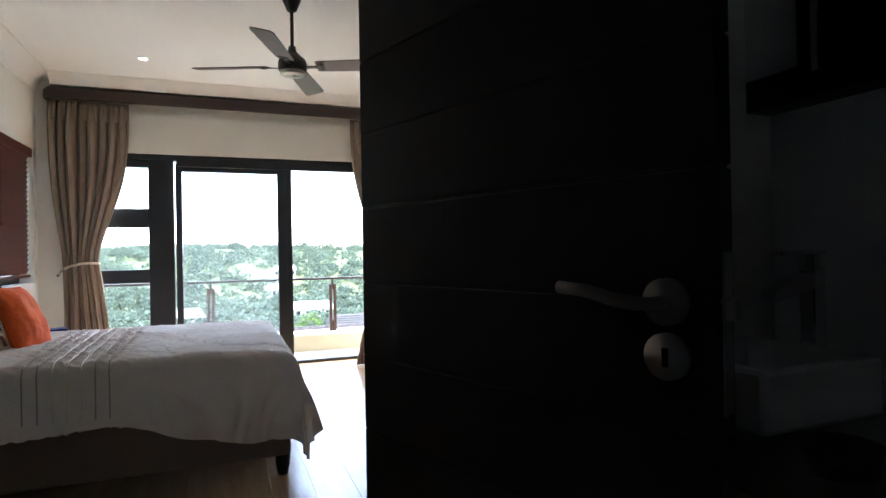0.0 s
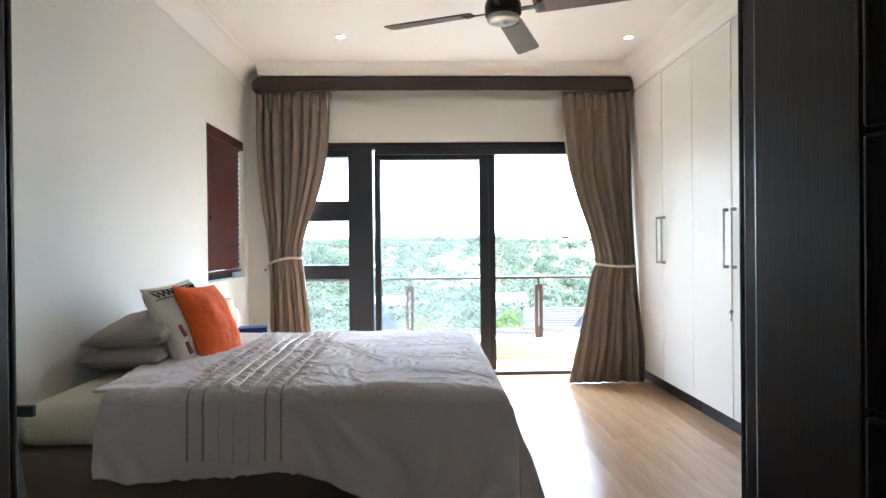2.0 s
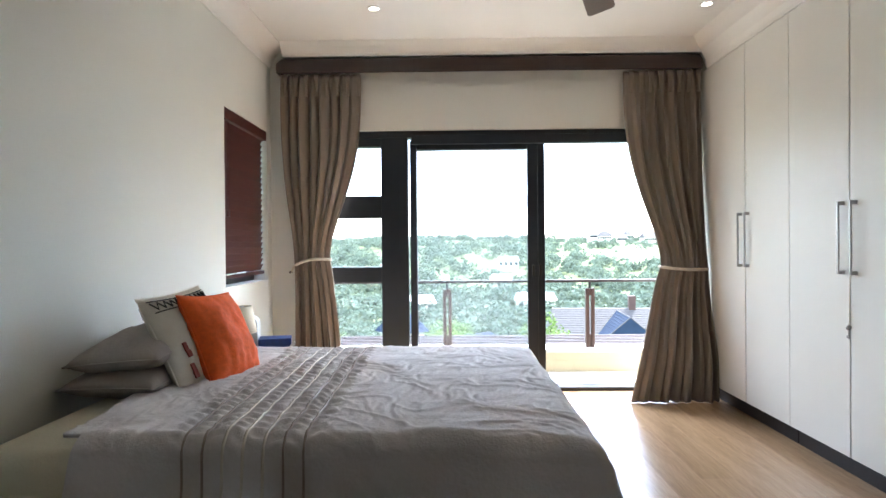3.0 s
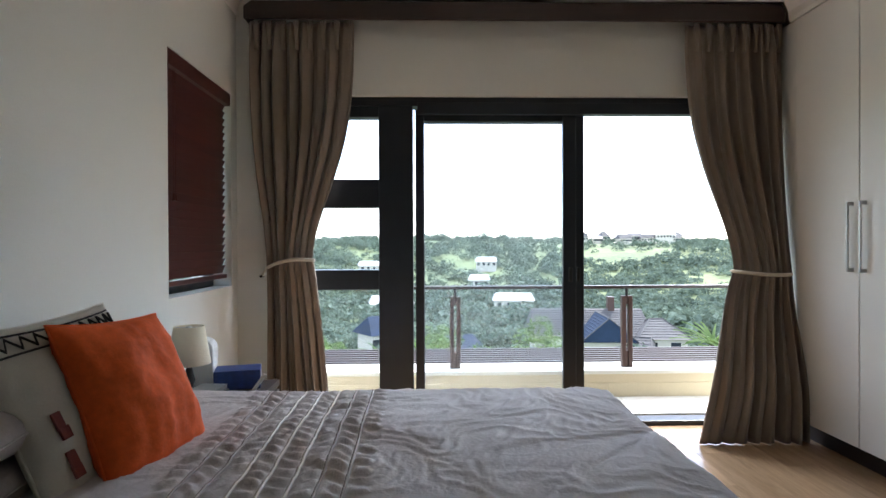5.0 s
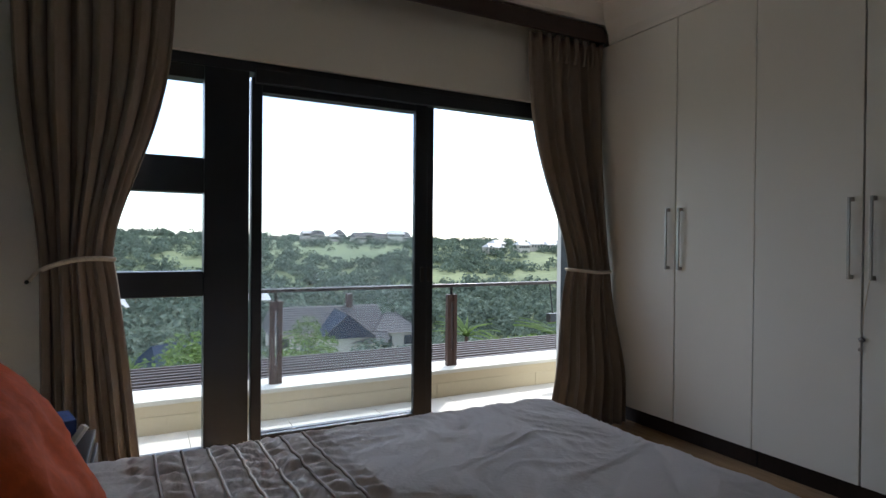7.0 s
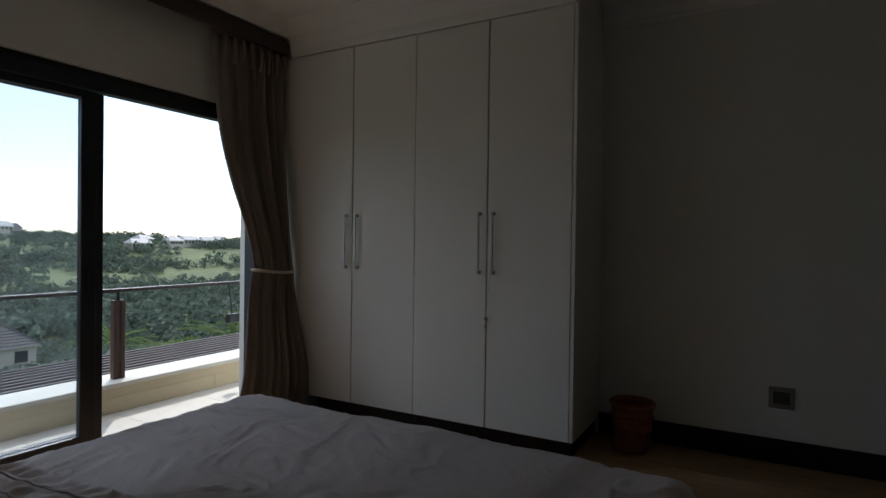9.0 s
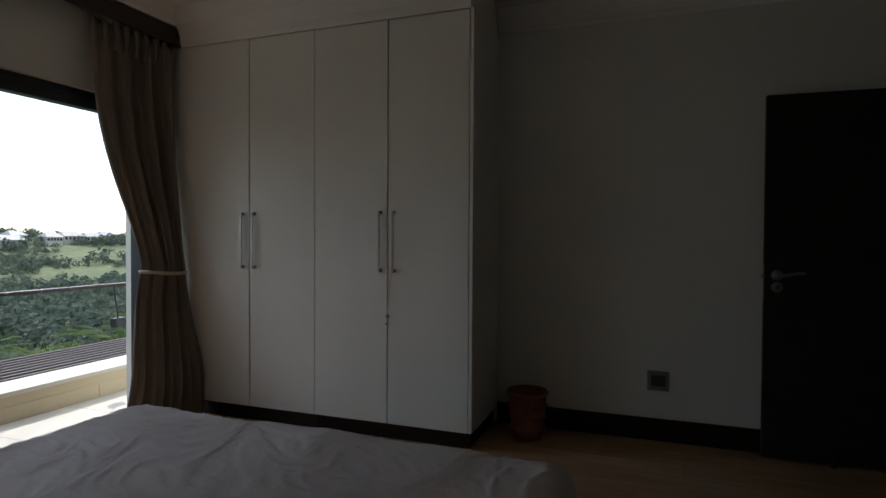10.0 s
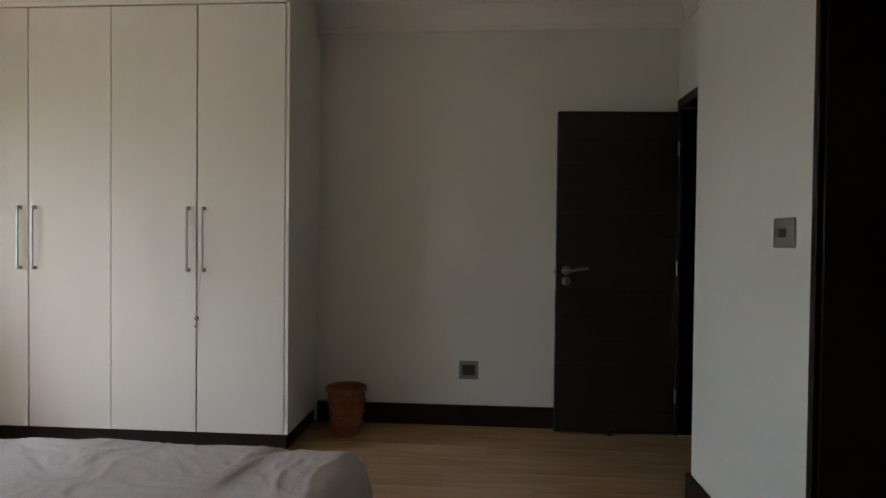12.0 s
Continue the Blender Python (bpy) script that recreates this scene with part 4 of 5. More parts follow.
plate("light_switch", "square grey metal light switch plate", 0.125, 0.098, pose(-0.03, YS + 0.001, 1.25, 0, 0, 180))
plate("wall_socket", "square grey metal socket plate near skirting", 0.125, 0.12, pose(XE - 0.001, 5.865, 0.365, 0, 0, -90))

t = thing("waste_basket", "terracotta woven waste basket on the floor", "basket", "", (1.56, 6.625, 0))
bm = new_bm()
lathe(bm, [(0, 0.004), (0.088, 0.0), (0.098, 0.05), (0.104, 0.12), (0.112, 0.20), (0.120, 0.275), (0.112, 0.275), (0.098, 0.15), (0.086, 0.02), (0, 0.018)], segments=36)
part("body", bm, BASKET, t, "", True)
bm = new_bm()
lathe(bm, [(0.118 + 0.012 * math.cos(a), 0.278 + 0.014 * math.sin(a)) for a in [2 * math.pi * k / 10 for k in range(11)]], segments=36)
part("rim", bm, BASKET, t, "thick rolled rim", True)
for z, r in ((0.06, 0.101), (0.13, 0.107), (0.20, 0.1145)):
    bm = new_bm()
    pts = [((r + 0.004 * math.cos(14 * a)) * math.cos(a), (r + 0.004 * math.cos(14 * a)) * math.sin(a), z) for a in [2 * math.pi * k / 84 for k in range(85)]]
    tube(bm, pts, 0.009, 6)
    part("woven_band", bm, BASKET, t, "", True)


# ---- bathroom ----
def vanity():
    t = thing("vanity", "dark wooden vanity with stone top", "vanity")
    bm = new_bm()
    box(bm, 0.02, 0.757, 3.2, 4.285, 0.715, 0.755, 0.004)
    part("worktop", bm, STONETOP, t, "mottled stone top")
    bm = new_bm()
    box(bm, 0.05, 0.757, 3.22, 4.28, 0.0, 0.714)
    part("cabinet", bm, DARKWOOD, t)
    for y0, y1 in ((3.23, 3.75), (3.76, 4.275)):
        bm = new_bm()
        box(bm, 0.03, 0.049, y0, y1, 0.26, 0.70, 0.003)
        part("door", bm, DARKWOOD, t)
    b = thing("basin", "square white ceramic vessel basin", "basin", "", (0.50, 4.10, 0.755))
    bm = new_bm()
    box(bm, -0.23, 0.14, -0.18, 0.18, 0, 0.135, 0.012)
    top = max(bm.faces, key=lambda f: f.calc_center_median().z * f.calc_area())
    r = bmesh.ops.inset_individual(bm, faces=[top], thickness=0.025)
    for v in top.verts:
        v.co = Vector((-0.045 + (v.co.x + 0.045) * 0.85, v.co.y * 0.85, 0.035))
    part("bowl", bm, CERAMIC, b)
    bm = new_bm()
    rod(bm, (-0.045, 0, 0.034), (-0.045, 0, 0.039), 0.024, segments=20)
    part("waste", bm, CHROME, b, "chrome waste")
    f = thing("basin_mixer", "tall chrome basin mixer tap", "tap", "", (0.69, 4.12, 0.755))
    bm = new_bm()
    box(bm, -0.022, 0.022, -0.022, 0.022, 0, 0.33, 0.006)
    part("body", bm, CHROME, f)
    bm = new_bm()
    prism(bm, [(-0.02, 0.32), (-0.02, 0.275), (-0.15, 0.245), (-0.165, 0.255), (-0.155, 0.275)], -0.02, 0.02, "y")
    part("spout", bm, CHROME, f)
    bm = new_bm()
    box(bm, -0.13, 0.03, -0.018, 0.018, 0.36, 0.372, 0.004)
    box(bm, -0.012, 0.016, -0.012, 0.012, 0.328, 0.362, 0.003)
    part("lever", bm, CHROME, f)
    s = thing("soap_dish", "small dark round dish on vanity", "dish", "", (0.24, 3.75, 0.755))
    bm = new_bm()
    lathe(bm, [(0, 0), (0.05, 0), (0.062, 0.05), (0.056, 0.05), (0.045, 0.012), (0, 0.012)])
    part("dish", bm, PLATEDARK, s, "", True)
    c = thing("mirror_cabinet", "wall cabinet with dark wooden frame and mirror", "mirror cabinet")
    bm = new_bm()
    box(bm, 0.66, 0.758, 3.2, 4.285, 1.515, 2.3, 0.003)
    part("cabinet", bm, DARKWOOD, c)
    bm = new_bm()
    box(bm, 0.655, 0.6595, 4.125, 4.28, 1.60, 2.28)
    part("mirror", bm, MIRROR, c, "mirror panel")
    # chrome strip added in place of a bright reflected streak
    bm = new_bm()
    box(bm, 0.635, 0.656, 4.055, 4.075, 1.57, 1.78, 0.002)
    part("handle", bm, CHROME, c, "slim chrome strip for a bright reflection")


vanity()


# ---- dark valet stand between the wall and the bed ----
t = thing("valet_stand", "dark wooden clothes valet with slanted legs", "valet stand", "", (-1.65, 5.28, 0))
for x in (-0.02, -0.30):
    bm = new_bm()
    prism(bm, [(x + 0.11, 0.0), (x + 0.19, 0.0), (x + 0.03, 1.0), (x - 0.03, 1.0)], -0.015, 0.015, "y")
    part("leg", bm, DARKWOOD, t)
for z in (0.25, 0.95):
    bm = new_bm()
    rod(bm, (-0.20 + 0.12 * (1 - z), 0.0, z), (0.02 + 0.12 * (1 - z), 0.0, z), 0.011)
    part("crossbar", bm, DARKWOOD, t)
bm = new_bm()
box(bm, 0.03, 0.115, -0.028, -0.016, 0.815, 0.84, 0.003)
part("peg", bm, BLACKMETAL, t, "short dark metal peg")
bm = new_bm()
lathe(bm, [(0.012 + 0.004 * math.cos(a), 0.004 * math.sin(a)) for a in [2 * math.pi * k / 8 for k in range(9)]], (0, 0, 0), 18)
for v in bm.verts:
    v.co = Vector((0.045 + v.co.x * 0.7, -0.032 + v.co.z, 0.80 + v.co.y))
part("ring", bm, STEEL, t, "small pale metal ring", True)


# ---- balcony ----
YK0, YK1, ZK = 9.86, 10.14, 0.205
bm = new_bm()
box(bm, -8.0, 8.0, 9.40, YK1, -0.35, -0.012)
balcony = structure("balcony_floor", bm, BTILE, "pale tiled balcony floor in sun", "balcony floor")
bm = new_bm()
box(bm, -8.0, 8.0, YK0 + 0.006, YK1, -0.011, ZK - 0.03)
kerb = structure("balcony_kerb", bm, KERB, "cream low kerb wall with coping", "kerb")
bm = new_bm()
box(bm, -8.0, 8.0, YK0 - 0.012, YK1 + 0.02, ZK - 0.03, ZK, 0.005)
part("coping", bm, KERBTOP, kerb, "pale smooth coping")
for i in range(-8, 9):
    bm = new_bm()
    box(bm, i * 0.92 + 0.33, i * 0.92 + 1.246, YK0, YK0 + 0.0055, -0.009, 0.105, 0.002)
    part("facing_tile", bm, KERB, kerb)


def balustrade():
    t = thing("balustrade", "hardwood posts with thin metal handrail and wires", "balustrade")
    for x in (-7.60, -6.25, -4.90, -3.55, -2.20, -0.845, 0.51, 1.86, 3.21, 4.56, 5.91):
        bm = new_bm()
        box(bm, x - 0.042, x - 0.009, 9.955, 10.0, ZK, 0.765, 0.004)
        box(bm, x + 0.009, x + 0.042, 9.955, 10.0, ZK, 0.765, 0.004)
        box(bm, x - 0.009, x + 0.009, 9.962, 9.993, ZK, 0.33)
        box(bm, x - 0.009, x + 0.009, 9.962, 9.993, 0.70, 0.765)
        part("post", bm, RAILWOOD, t)
        bm = new_bm()
        rod(bm, (x, 9.978, 0.765), (x, 9.978, 0.822), 0.012)
        part("rail_bracket", bm, BLACKMETAL, t, "dark metal bracket")
    bm = new_bm()
    box(bm, -8.0, 8.0, 9.952, 10.004, 0.822, 0.848, 0.006)
    part("handrail", bm, RAILDARK, t, "slim dark handrail")


balustrade()


t = thing("outdoor_light", "small dark box light on balustrade", "lamp", "", (1.475, 9.93, 0.50))
bm = new_bm()
box(bm, -0.055, 0.055, -0.03, 0.022, 0.0, 0.075, 0.006)
part("housing", bm, BLACKMETAL, t)
bm = new_bm()
box(bm, -0.045, 0.045, -0.033, -0.0305, 0.012, 0.063)
part("lens", bm, FARDARK, t, "dark glass lens")
bm = new_bm()
rod(bm, (0, 0.0, 0.07), (0, 0.045, 0.325), 0.006)
part("bracket", bm, BLACKMETAL, t)


def pergola():
    t = thing("pergola_roof", "brown slatted pergola roof below the balcony", "pergola")
    bm = new_bm()
    box(bm, -8, 8, -0.02, 0.02, -0.03, 0.03)
    slat = mesh_of("slat", bm, RAILWOOD_DARK)
    for k in range(12):
        s = new("slat", slat)
        s.parent = t
        s.matrix_basis = pose(0, 10.28 + 0.105 * k, 0.06, 0, 0, 0)
    for x in (-6, -3.5, -1.0, 1.5, 4.0, 6.5):
        bm = new_bm()
        box(bm, x - 0.03, x + 0.03, 10.16, 11.6, -0.15, 0.028)
        part("rafter", bm, RAILWOOD_DARK, t)
    for x in (-6, -1, 4):
        bm = new_bm()
        box(bm, x - 0.06, x + 0.06, 11.5, 11.62, -4.3, -0.151)
        part("post", bm, RAILWOOD_DARK, t)


RAILWOOD_DARK = material("weathered_brown_slat", (0.045, 0.026, 0.022), 0.6, vary=0.3, scale=3, bump=0.1, bump_scale=30, stretch=(0.6, 9, 9))
pergola()


# ---- the valley outside ----
def ground_z(x, y):
    """Height of the land: it falls from the house into the valley and climbs to the far ridge."""
    d = max(0.0, math.hypot(x, y - 6) - 6) if y > 6 else 0.0
    drop = -5.0 - 17.0 * (1 - math.exp(-d / 70.0))
    rise = smooth(0, 25.0, (d - 150) / 300.0) + smooth(0, 3.0, (d - 450) / 900.0)
    ridge = 3.0 * smooth(0, 1, (d - 180) / 250) * (math.sin(x / 90 + 0.2) * 0.6 + 0.4 * math.sin(x / 41 + 2.0))
    bumps = 2.2 * noise.noise((x / 60, y / 60, 0.0)) * smooth(0, 1, d / 60)
    slope = -0.016 * min(max(x, -100), 300) * smooth(0, 1, d / 100)
    return drop + rise + ridge + bumps + slope


def sheet(name, xs, ys, mat, label, category):
    verts = [(x, y, ground_z(x, y)) for y in ys for x in xs]
    n = len(xs)
    faces = [(j * n + i, j * n + i + 1, (j + 1) * n + i + 1, (j + 1) * n + i) for j in range(len(ys) - 1) for i in range(n - 1)]
    me = bpy.data.meshes.new(name)
    me.from_pydata(verts, [], faces)
    me.materials.append(mat)
    for p in me.polygons:
        p.use_smooth = True
    return tagged(new(name, me), label, category, kind="structure")


xs = [-4500, -3000, -2000, -1300] + list(range(-900, -200, 40)) + list(range(-200, 260, 12)) + list(range(260, 1200, 40)) + [1400, 2000, 3000, 4500]
ys = [-3000, -1000, -300, -60, 0, 8] + list(range(12, 220, 10)) + list(range(220, 900, 30)) + [1000, 1300, 1800, 2600, 4500]
sheet("ground", xs, ys, GRASS, "green grassy valley and far hillside", "ground")


def clump_mesh(name, spots, mat, seed, leaves):
    """Leafy clumps in one mesh: leaf tufts set outwards round each of the spots (x, y, z, radius)."""
    rng = np.random.default_rng(seed)
    sp = np.array(spots)
    n = len(sp)
    d = rng.normal(size=(n, leaves, 3))
    d[..., 2] = np.abs(d[..., 2]) * 0.9 + 0.05 * d[..., 2]
    d /= np.linalg.norm(d, axis=2, keepdims=True)
    r = sp[:, None, 3:4]
    c = sp[:, None, :3] + d * r * rng.uniform(0.72, 1.08, (n, leaves, 1)) * np.array([1, 1, 0.8])
    nrm = d + rng.normal(scale=0.24, size=d.shape)
    nrm /= np.linalg.norm(nrm, axis=2, keepdims=True)
    a = np.cross(nrm, rng.normal(size=d.shape))
    a /= np.linalg.norm(a, axis=2, keepdims=True)
    b = np.cross(nrm, a)
    s = r * rng.uniform(0.14, 0.27, (n, leaves, 1))
    lift = nrm * s * 0.3
    v = np.stack([c - a * s, c - b * s * 0.7 + lift, c + a * s, c + b * s * 0.7 + lift], 2).reshape(-1, 3)
    f = np.arange(len(v)).reshape(-1, 4)
    me = bpy.data.meshes.new(name)
    me.from_pydata(v.tolist(), [], f.tolist())
    me.materials.append(mat)
    return me


GREEN_LINKS = [(108, 345, 46, 44), (145, 412, 62, 24), (125, 243, 30, 20), (165, 225, 38, 20), (210, 270, 40, 22), (-28, 150, 16, 10), (60, 225, 14, 12), (-75, 260, 22, 14)]
CLEAR = [(22, 86, 17), (0.7, 51, 6), (-7, 78, 8), (-12, 172, 12), (24, 183, 12), (-29, 280, 11), (20, 236, 10), (28, 285, 11)]


def woods():
    """Round-topped bush trees, each a main crown with lower lobes beside it, thinning out round lawns and houses."""
    rng = random.Random(4)
    near, far = [], []
    for k in range(9500):
        d = 35 + 520 * rng.random() ** 1.25
        a = rng.uniform(-0.62, 1.05)
        x, y = math.sin(a) * d - 1, math.cos(a) * d + 8
        if y < 30:
            continue
        if any(((x - cx) / rx) ** 2 + ((y - cy) / ry) ** 2 < 0.7 + 0.6 * noise.noise((x / 14, y / 14, 5)) for cx, cy, rx, ry in GREEN_LINKS):
            if rng.random() < 0.94:
                continue
        if any((x - cx) ** 2 + (y - cy) ** 2 < q * q for cx, cy, q in CLEAR):
            continue
        if noise.noise((x / 40, y / 40, 3)) > 0.25 and rng.random() < 0.6:
            continue
        r = rng.choice((1.3, 1.8, 2.4, 3.2, 4.2)) * rng.uniform(0.85, 1.15)
        z = ground_z(x, y)
        if d < 130:
            r *= 0.75
            for q in range(5):
                near.append((x + rng.gauss(0, 0.55) * r, y + rng.gauss(0, 0.55) * r, z + r * rng.uniform(0.1, 0.8), r * rng.uniform(0.4, 0.7)))
        else:
            far.append((x, y, z + r * 0.45, r))
            for q in range(2):
                b = rng.uniform(0, 6.283)
                far.append((x + math.cos(b) * r * 0.8, y + math.sin(b) * r * 0.8, z + r * rng.uniform(0.0, 0.4), r * rng.uniform(0.5, 0.75)))
    tagged(new("woodland", clump_mesh("woodland", far, FOREST, 7, 34)), "dense hazy green bush covering the hillside", "trees", kind="stuff")
    tagged(new("woodland", clump_mesh("woodland", near, FOREST, 8, 40)), "dense hazy green bush in the near valley", "trees", kind="stuff")


woods()


def leaf_cloud(rng, centre, radius, count, size, squash=0.8):
    """Small leaf quads scattered in an uneven cloud."""
    v, f = [], []
    lobes = [(Vector((rng.gauss(0, 0.45), rng.gauss(0, 0.45), rng.gauss(0.1, 0.35) * squash)), rng.uniform(0.35, 0.65)) for _ in range(9)]
    for k in range(count):
        c, r = lobes[k % len(lobes)]
        d = Vector((rng.gauss(0, 1), rng.gauss(0, 1), rng.gauss(0, 1))).normalized() * r * rng.uniform(0.75, 1.05)
        p = Vector(centre) + (c + d) * radius
        a = Vector((rng.gauss(0, 1), rng.gauss(0, 1), rng.gauss(0, 0.6))).normalized() * size * rng.uniform(0.6, 1.3)
        b = a.cross(Vector((rng.gauss(0, 1), rng.gauss(0, 1), rng.gauss(0, 1)))).normalized() * a.length * 0.4
        i = len(v)
        v += [p - a, p + b, p + a, p - b]
        f.append((i, i + 1, i + 2, i + 3))
    return v, f


def tree(name, label, x, y, height, radius, count, size, seed):
    rng = random.Random(seed)
    z = ground_z(x, y)
    t = thing(name, label, "tree" if "tree" in name else "bush", "", (x, y, z))
    bm = new_bm()
    rod(bm, (0, 0, -0.3), (0.1, 0.05, height * 0.55), 0.16 * height / 5, 0.08 * height / 5, 10)
    for k in range(5):
        a = k * 1.3 + rng.random()
        tip = (math.cos(a) * radius * 0.55, math.sin(a) * radius * 0.55, height * rng.uniform(0.65, 0.9))
        tube(bm, [(0.05, 0.03, height * 0.4), (tip[0] * 0.4, tip[1] * 0.4, height * 0.55), tip], 0.035 * height / 5, 6)
    part("trunk", bm, RAILWOOD, t)
    v, f = leaf_cloud(rng, (0, 0, height - radius * 0.7), radius, count, size)
    me = bpy.data.meshes.new("crown")
    me.from_pydata([q[:] for q in v], [], f)
    me.materials.append(LEAF)
    c = new("crown", me)
    c.parent = t


rng = random.Random(21)
for k in range(40):
    d = rng.uniform(20, 55)
    a = radians(-28 + 88 * (k + rng.random()) / 40)
    x, y = math.sin(a) * d - 1.3, math.cos(a) * d + 6
    top = 1.2 - d * math.tan(radians(rng.uniform(12.4, 14.0) if 7 < math.degrees(a) < 28 else rng.uniform(9.6, 12.4)))
    tree("tree", "leafy green garden tree in the valley", x, y, top - ground_z(x, y), d * rng.uniform(0.035, 0.06), 2200, 0.0035 * d, 100 + k)


for label, x, y, top, radius, seed in (("rounded pale green tree below the balcony", 1.24, 17.6, -0.62, 0.55, 300), ("bright green leafy tree below the balcony", -0.75, 17.9, -0.75, 0.62, 301)):
    tree("tree", label, x, y, top - ground_z(x, y), radius, 1500, 0.05, seed)
rng = random.Random(58)
for k in range(9):                                     # low shrubs along the garden's edge
    a = radians(11 + 3.4 * k + rng.uniform(-1, 1))
    d = rng.uniform(14, 20)
    x, y = math.sin(a) * d - 1.6, math.cos(a) * d + 5.9
    tree("bush", "low sunlit green garden shrub", x, y, 1.2 - d * math.tan(radians(rng.uniform(10.6, 12.0))) - ground_z(x, y), rng.uniform(0.4, 0.65), 900, 0.05, 400 + k)


def spiky_plant(x, y, z, r, n, seed):
    rng = random.Random(seed)
    t = thing("aloe", "spiky green aloe with long arching leaves", "plant", "aloes below the balcony", (x, y, z))
    for k in range(n):
        a, e = rng.uniform(0, 2 * math.pi), rng.uniform(0.25, 1.2)
        bm = new_bm()
        pl, pr = [], []
        for i in range(7):
            s = i / 6
            out = r * s * math.cos(e * (1 - 0.5 * s))
            up = r * 0.9 * s * math.sin(e) - 0.35 * r * s * s
            w = 0.045 * r * (1 - s) ** 0.7 + 0.002
            c, sn = math.cos(a), math.sin(a)
            pl.append(bm.verts.new((out * c - w * sn, out * sn + w * c, up)))
            pr.append(bm.verts.new((out * c + w * sn, out * sn - w * c, up + 0.02 * r)))
        for i in range(6):
            bm.faces.new((pl[i], pl[i + 1], pr[i + 1], pr[i]))
        part("leaf", bm, LEAF, t)
    bm = new_bm()
    rod(bm, (0, 0, ground_z(x, y) - z), (0, 0, 0.02), 0.07, 0.05, 8)
    part("stem", bm, RAILWOOD, t)


for k, (x, y, z, r) in enumerate(((2.2, 13.0, -0.75, 0.75), (3.1, 12.9, -0.55, 0.8), (3.9, 12.7, -0.3, 0.85), (4.7, 12.9, -0.25, 0.8), (5.6, 13.1, -0.3, 0.9), (5.0, 17.5, -1.0, 0.9), (-1.8, 14.5, -0.6, 0.45), (-0.95, 14.7, -0.62, 0.5))):
    spiky_plant(x, y, z, r, 22, 60 + k)


# ---- houses across the valley ----
def gable_house(label, x, y, w, d, wall_h, roof_h, turn, roof_mat, hip=0.0, windows=4, lift=0.0):
    z = ground_z(x, y) + lift
    t = thing("house", label, "house", "", (x, y, z), turn)
    bm = new_bm()
    box(bm, -w / 2, w / 2, -d / 2, d / 2, -4, wall_h)
    part("wall", bm, FARWALL, t)
    bm = new_bm()
    o = 0.6
    base = [bm.verts.new(p) for p in ((-w / 2 - o, -d / 2 - o, wall_h), (w / 2 + o, -d / 2 - o, wall_h), (w / 2 + o, d / 2 + o, wall_h), (-w / 2 - o, d / 2 + o, wall_h))]
    ridge = [bm.verts.new(p) for p in ((-w / 2 - o + hip, 0, wall_h + roof_h), (w / 2 + o - hip, 0, wall_h + roof_h))]
    bm.faces.new((base[0], base[1], ridge[1], ridge[0]))
    bm.faces.new((base[2], base[3], ridge[0], ridge[1]))
    bm.faces.new((base[1], base[2], ridge[1]))
    bm.faces.new((base[3], base[0], ridge[0]))
    bm.faces.new(list(reversed(base)))
    roof = part("roof", bm, roof_mat, t)
    rows = int(roof_h / 0.28)
    if roof_mat is ROOF:
        bm = new_bm()
        for s in (-1, 1):
            for k in range(1, rows):
                f = k / rows
                hx = hip * f
                yy = s * (d / 2 + o) * (1 - f)
                zz = wall_h + roof_h * f
                box(bm, -w / 2 - o + hx, w / 2 + o - hx, yy - 0.05, yy + 0.05, zz - 0.02, zz + 0.05)
        part("tile_course", bm, ROOF, roof, "rows of grey roof tiles")
    for k in range(windows):
        wx = -w / 2 + w * (k + 0.5) / windows
        bm = new_bm()
        box(bm, wx - 0.6, wx + 0.6, -d / 2 - 0.03, -d / 2 + 0.05, wall_h - 2.0, wall_h - 0.6)
        part("window", bm, FARDARK, t, "dark window")
    return t


BLUEROOF = material("slate_blue_roof", (0.022, 0.035, 0.062), 0.85, vary=0.2, scale=1, spec=0.2)


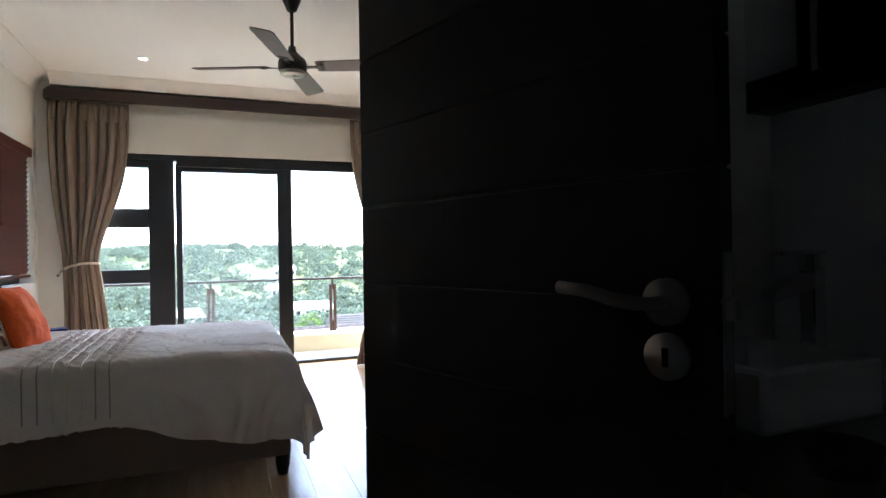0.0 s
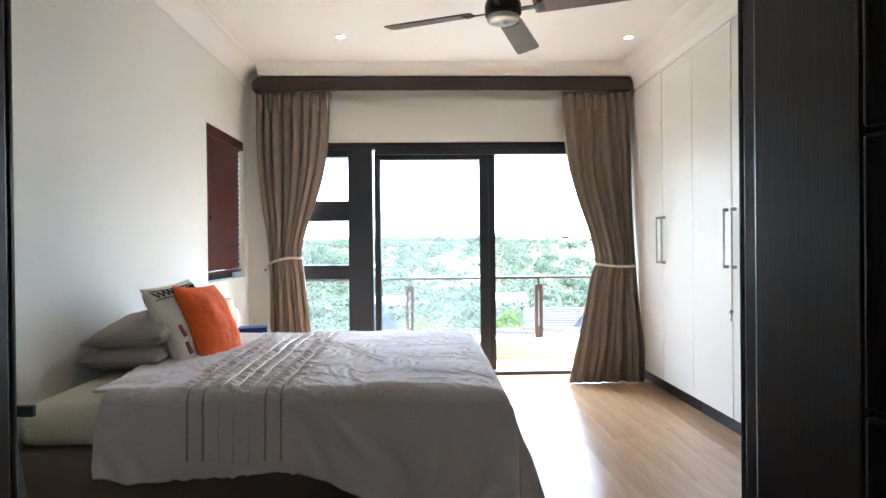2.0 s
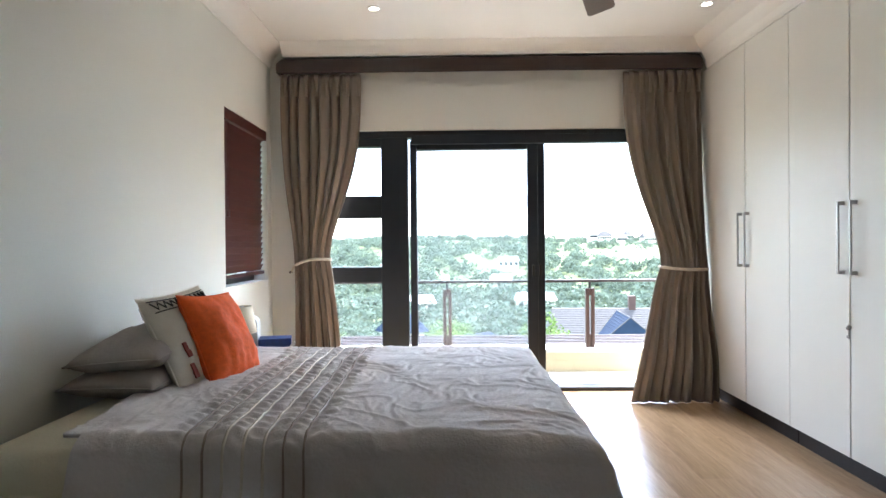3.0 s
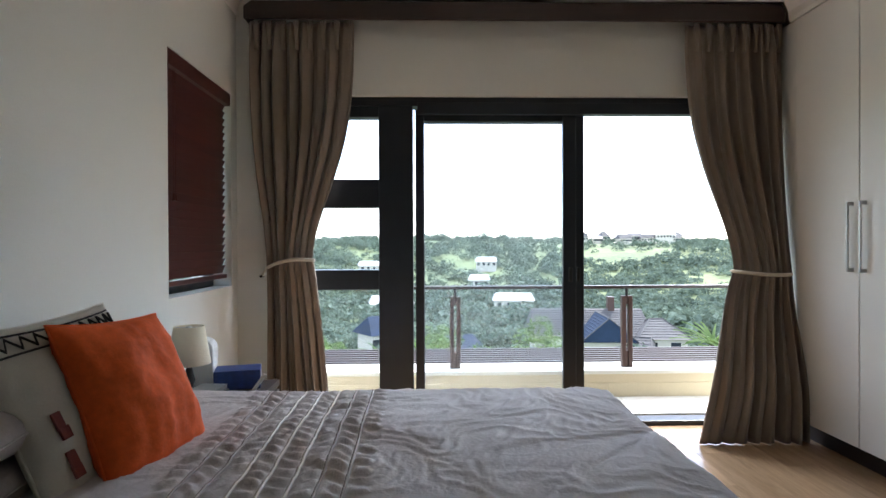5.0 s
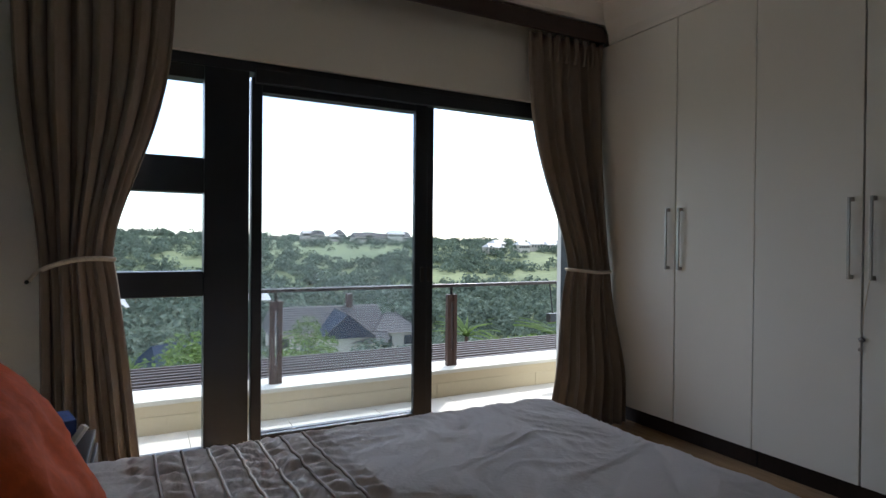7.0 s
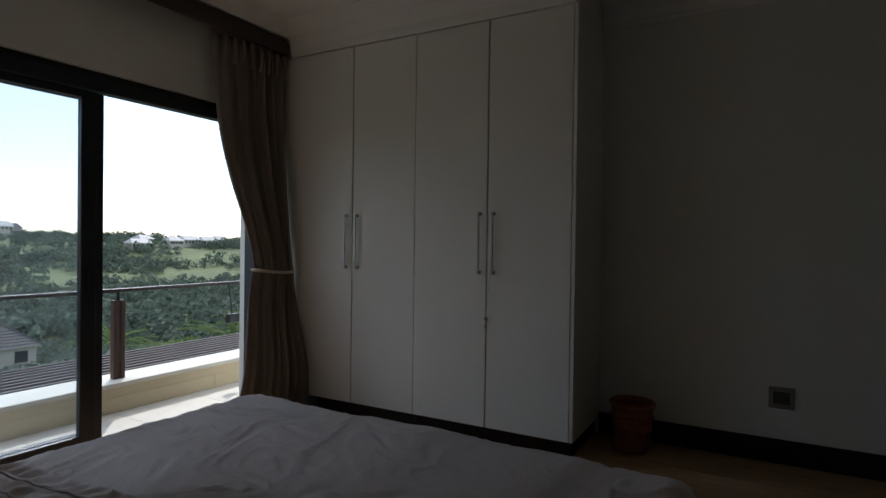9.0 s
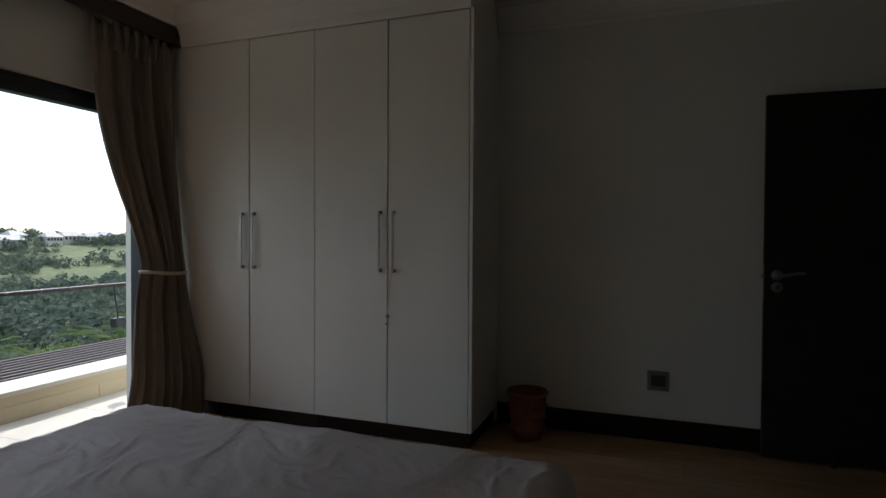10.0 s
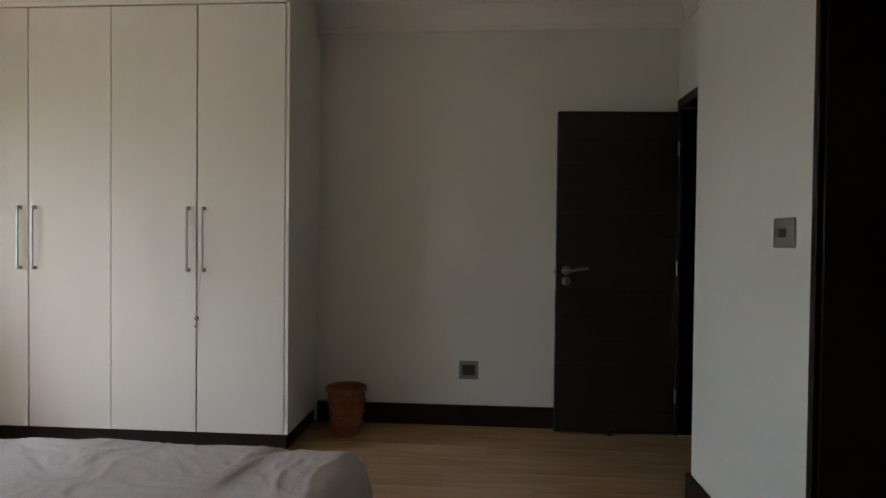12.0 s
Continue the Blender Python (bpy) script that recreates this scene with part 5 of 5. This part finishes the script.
def wing(t, dx, dy, w, d, wall_h, roof_h, turn, hip, windows, roof_mat=ROOF):
    """A lower wing with a roof of its own, as parts of the house t."""
    m = pose(dx, dy, 0, 0, 0, turn)
    bm = new_bm()
    box(bm, -w / 2, w / 2, -d / 2, d / 2, -4, wall_h)
    bm.transform(m)
    part("wall", bm, FARWALL, t)
    bm = new_bm()
    o = 0.6
    base = [bm.verts.new(p) for p in ((-w / 2 - o, -d / 2 - o, wall_h), (w / 2 + o, -d / 2 - o, wall_h), (w / 2 + o, d / 2 + o, wall_h), (-w / 2 - o, d / 2 + o, wall_h))]
    ridge = [bm.verts.new(p) for p in ((-w / 2 - o + hip, 0, wall_h + roof_h), (w / 2 + o - hip, 0, wall_h + roof_h))]
    bm.faces.new((base[0], base[1], ridge[1], ridge[0]))
    bm.faces.new((base[2], base[3], ridge[0], ridge[1]))
    bm.faces.new((base[1], base[2], ridge[1]))
    bm.faces.new((base[3], base[0], ridge[0]))
    bm.faces.new(list(reversed(base)))
    bm.transform(m)
    roof = part("roof", bm, roof_mat, t)
    rows = int(roof_h / 0.28)
    bm = new_bm()
    for s in (-1, 1):
        for k in range(1, rows):
            f = k / rows
            yy, zz = s * (d / 2 + o) * (1 - f), wall_h + roof_h * f
            box(bm, -w / 2 - o + hip * f, w / 2 + o - hip * f, yy - 0.05, yy + 0.05, zz - 0.02, zz + 0.05)
    bm.transform(m)
    part("tile_course", bm, roof_mat, roof, "rows of grey roof tiles")
    bm = new_bm()
    tube(bm, [Vector((-w / 2 - o + hip, 0, wall_h + roof_h + 0.05)), Vector((w / 2 + o - hip, 0, wall_h + roof_h + 0.05))], 0.09, 6)
    for sx in (-1, 1):
        for sy in (-1, 1):
            tube(bm, [Vector((sx * (w / 2 + o - hip), 0, wall_h + roof_h + 0.05)), Vector((sx * (w / 2 + o), sy * (d / 2 + o), wall_h + 0.05))], 0.08, 6)
    bm.transform(m)
    part("ridge_cap", bm, ROOF, roof, "pale ridge tiles")
    for k in range(windows):
        wx = -w / 2 + w * (k + 0.5) / windows
        bm = new_bm()
        box(bm, wx - 0.7, wx + 0.7, -d / 2 - 0.04, -d / 2 + 0.05, wall_h - 1.9, wall_h - 0.5)
        bm.transform(m)
        part("window", bm, FARDARK, t, "dark window")


def big_house():
    t = gable_house("large house with grey tiled hipped roofs", 23.0, 92, 16.5, 9, 3.0, 3.4, -4, ROOF, 0.6, 5, 1.2)
    wing(t, 1.3, -4.5, 9, 6.6, 2.8, 3.2, 90, 0.2, 0, BLUEROOF)
    wing(t, 9.6, -3.0, 6.5, 7, 2.8, 2.4, 0, 2.9, 2)
    wing(t, 4.6, -7.5, 5.0, 4, 2.0, 1.3, -24, 0.3, 1)
    bm = new_bm()
    box(bm, 3.2, 4.2, -0.5, 0.5, 5.0, 8.2, 0.03)
    part("chimney", bm, RAILWOOD, t, "brick chimney")


big_house()
for k, (x, y, w, d, turn, rm) in enumerate(((-12, 176, 12, 8, 8, FARROOF), (26, 186, 12, 8, -6, FARROOF), (-29, 284, 11, 8, 12, FARROOF), (20, 240, 8, 7, -6, FARROOF), (28, 289, 10, 8, -6, FARROOF), (-7.5, 82, 4.4, 4.2, 35, BLUEROOF), (0.7, 51, 5, 4.5, 28, BLUEROOF), (-110, 330, 20, 10, 5, FARROOF))):
    gable_house("small house with slate-blue roof" if rm is BLUEROOF else "white house with pale roof among trees", x, y, w, d, 3.4, 2.2, turn, rm, 1.0, 4, 0.8)
rng = random.Random(77)
for k in range(12):
    x = 104 + k * 7.6 + rng.uniform(-2, 2)
    gable_house("far ridge-top building with pale walls", x, 436 + rng.uniform(-16, 16), rng.uniform(5, 13), 10, rng.uniform(2.6, 5.5), rng.uniform(2.0, 3.8), rng.uniform(-14, 14), ROOF if k % 3 else FARROOF, rng.uniform(0.4, 3.0), 6, 1.2)
for k in range(6):
    x = 196 + k * 11 + rng.uniform(-4, 4)
    gable_house("far hillside building with grey roof", x, 318 + rng.uniform(-12, 12), rng.uniform(8, 12), 8, rng.uniform(2.5, 3.5), 2.4, rng.uniform(-10, 10), FARROOF, 2.0, 5, 1.0)


# ---- floor planks and balcony tiles, last ----
planks = {}


def plank(x, y0, y1):
    """One floor board; boards of the same length share a mesh."""
    key = round(y1 - y0, 3)
    if key not in planks:
        bm = new_bm()
        box(bm, -0.0956, 0.0956, -key / 2 + 0.0003, key / 2 - 0.0003, -0.0135, 0.0, 0.0005)
        planks[key] = mesh_of("plank", bm, FLOORWOOD)
    p = new("plank", planks[key])
    p.parent = floor
    p.matrix_basis = pose(x, (y0 + y1) / 2, 0)


x, k = XW + 0.096, 0
while x < XE:
    y = YB
    cut = (1.24, 0.44, 0.86, 0.22, 0.64)[k % 5]
    while y < YN + 0.02:
        plank(x, y, min(y + cut, YN + 0.03))
        y += cut
        cut = 1.24
    x += 0.192
    k += 1
# bathroom floor
bm = new_bm()
box(bm, -0.2985, 0.2985, -0.2985, 0.2985, -0.0135, 0.0, 0.002)
bath_tile = mesh_of("tile", bm, STONETOP)
for i in range(5):
    for j in range(5):
        p = new("tile", bath_tile)
        p.parent = floor
        p.matrix_basis = pose(-1.7 + 0.6 * i, 4.115 - 0.6 * j, 0)
bm = new_bm()
box(bm, -0.2985, 0.2985, -0.2235, 0.2235, -0.0115, 0.0, 0.0015)
tile_mesh = mesh_of("tile", bm, BTILE)
for i in range(-12, 13):
    p = new("tile", tile_mesh)
    p.parent = balcony
    p.matrix_basis = pose(i * 0.6 + 0.1, 9.63, 0)
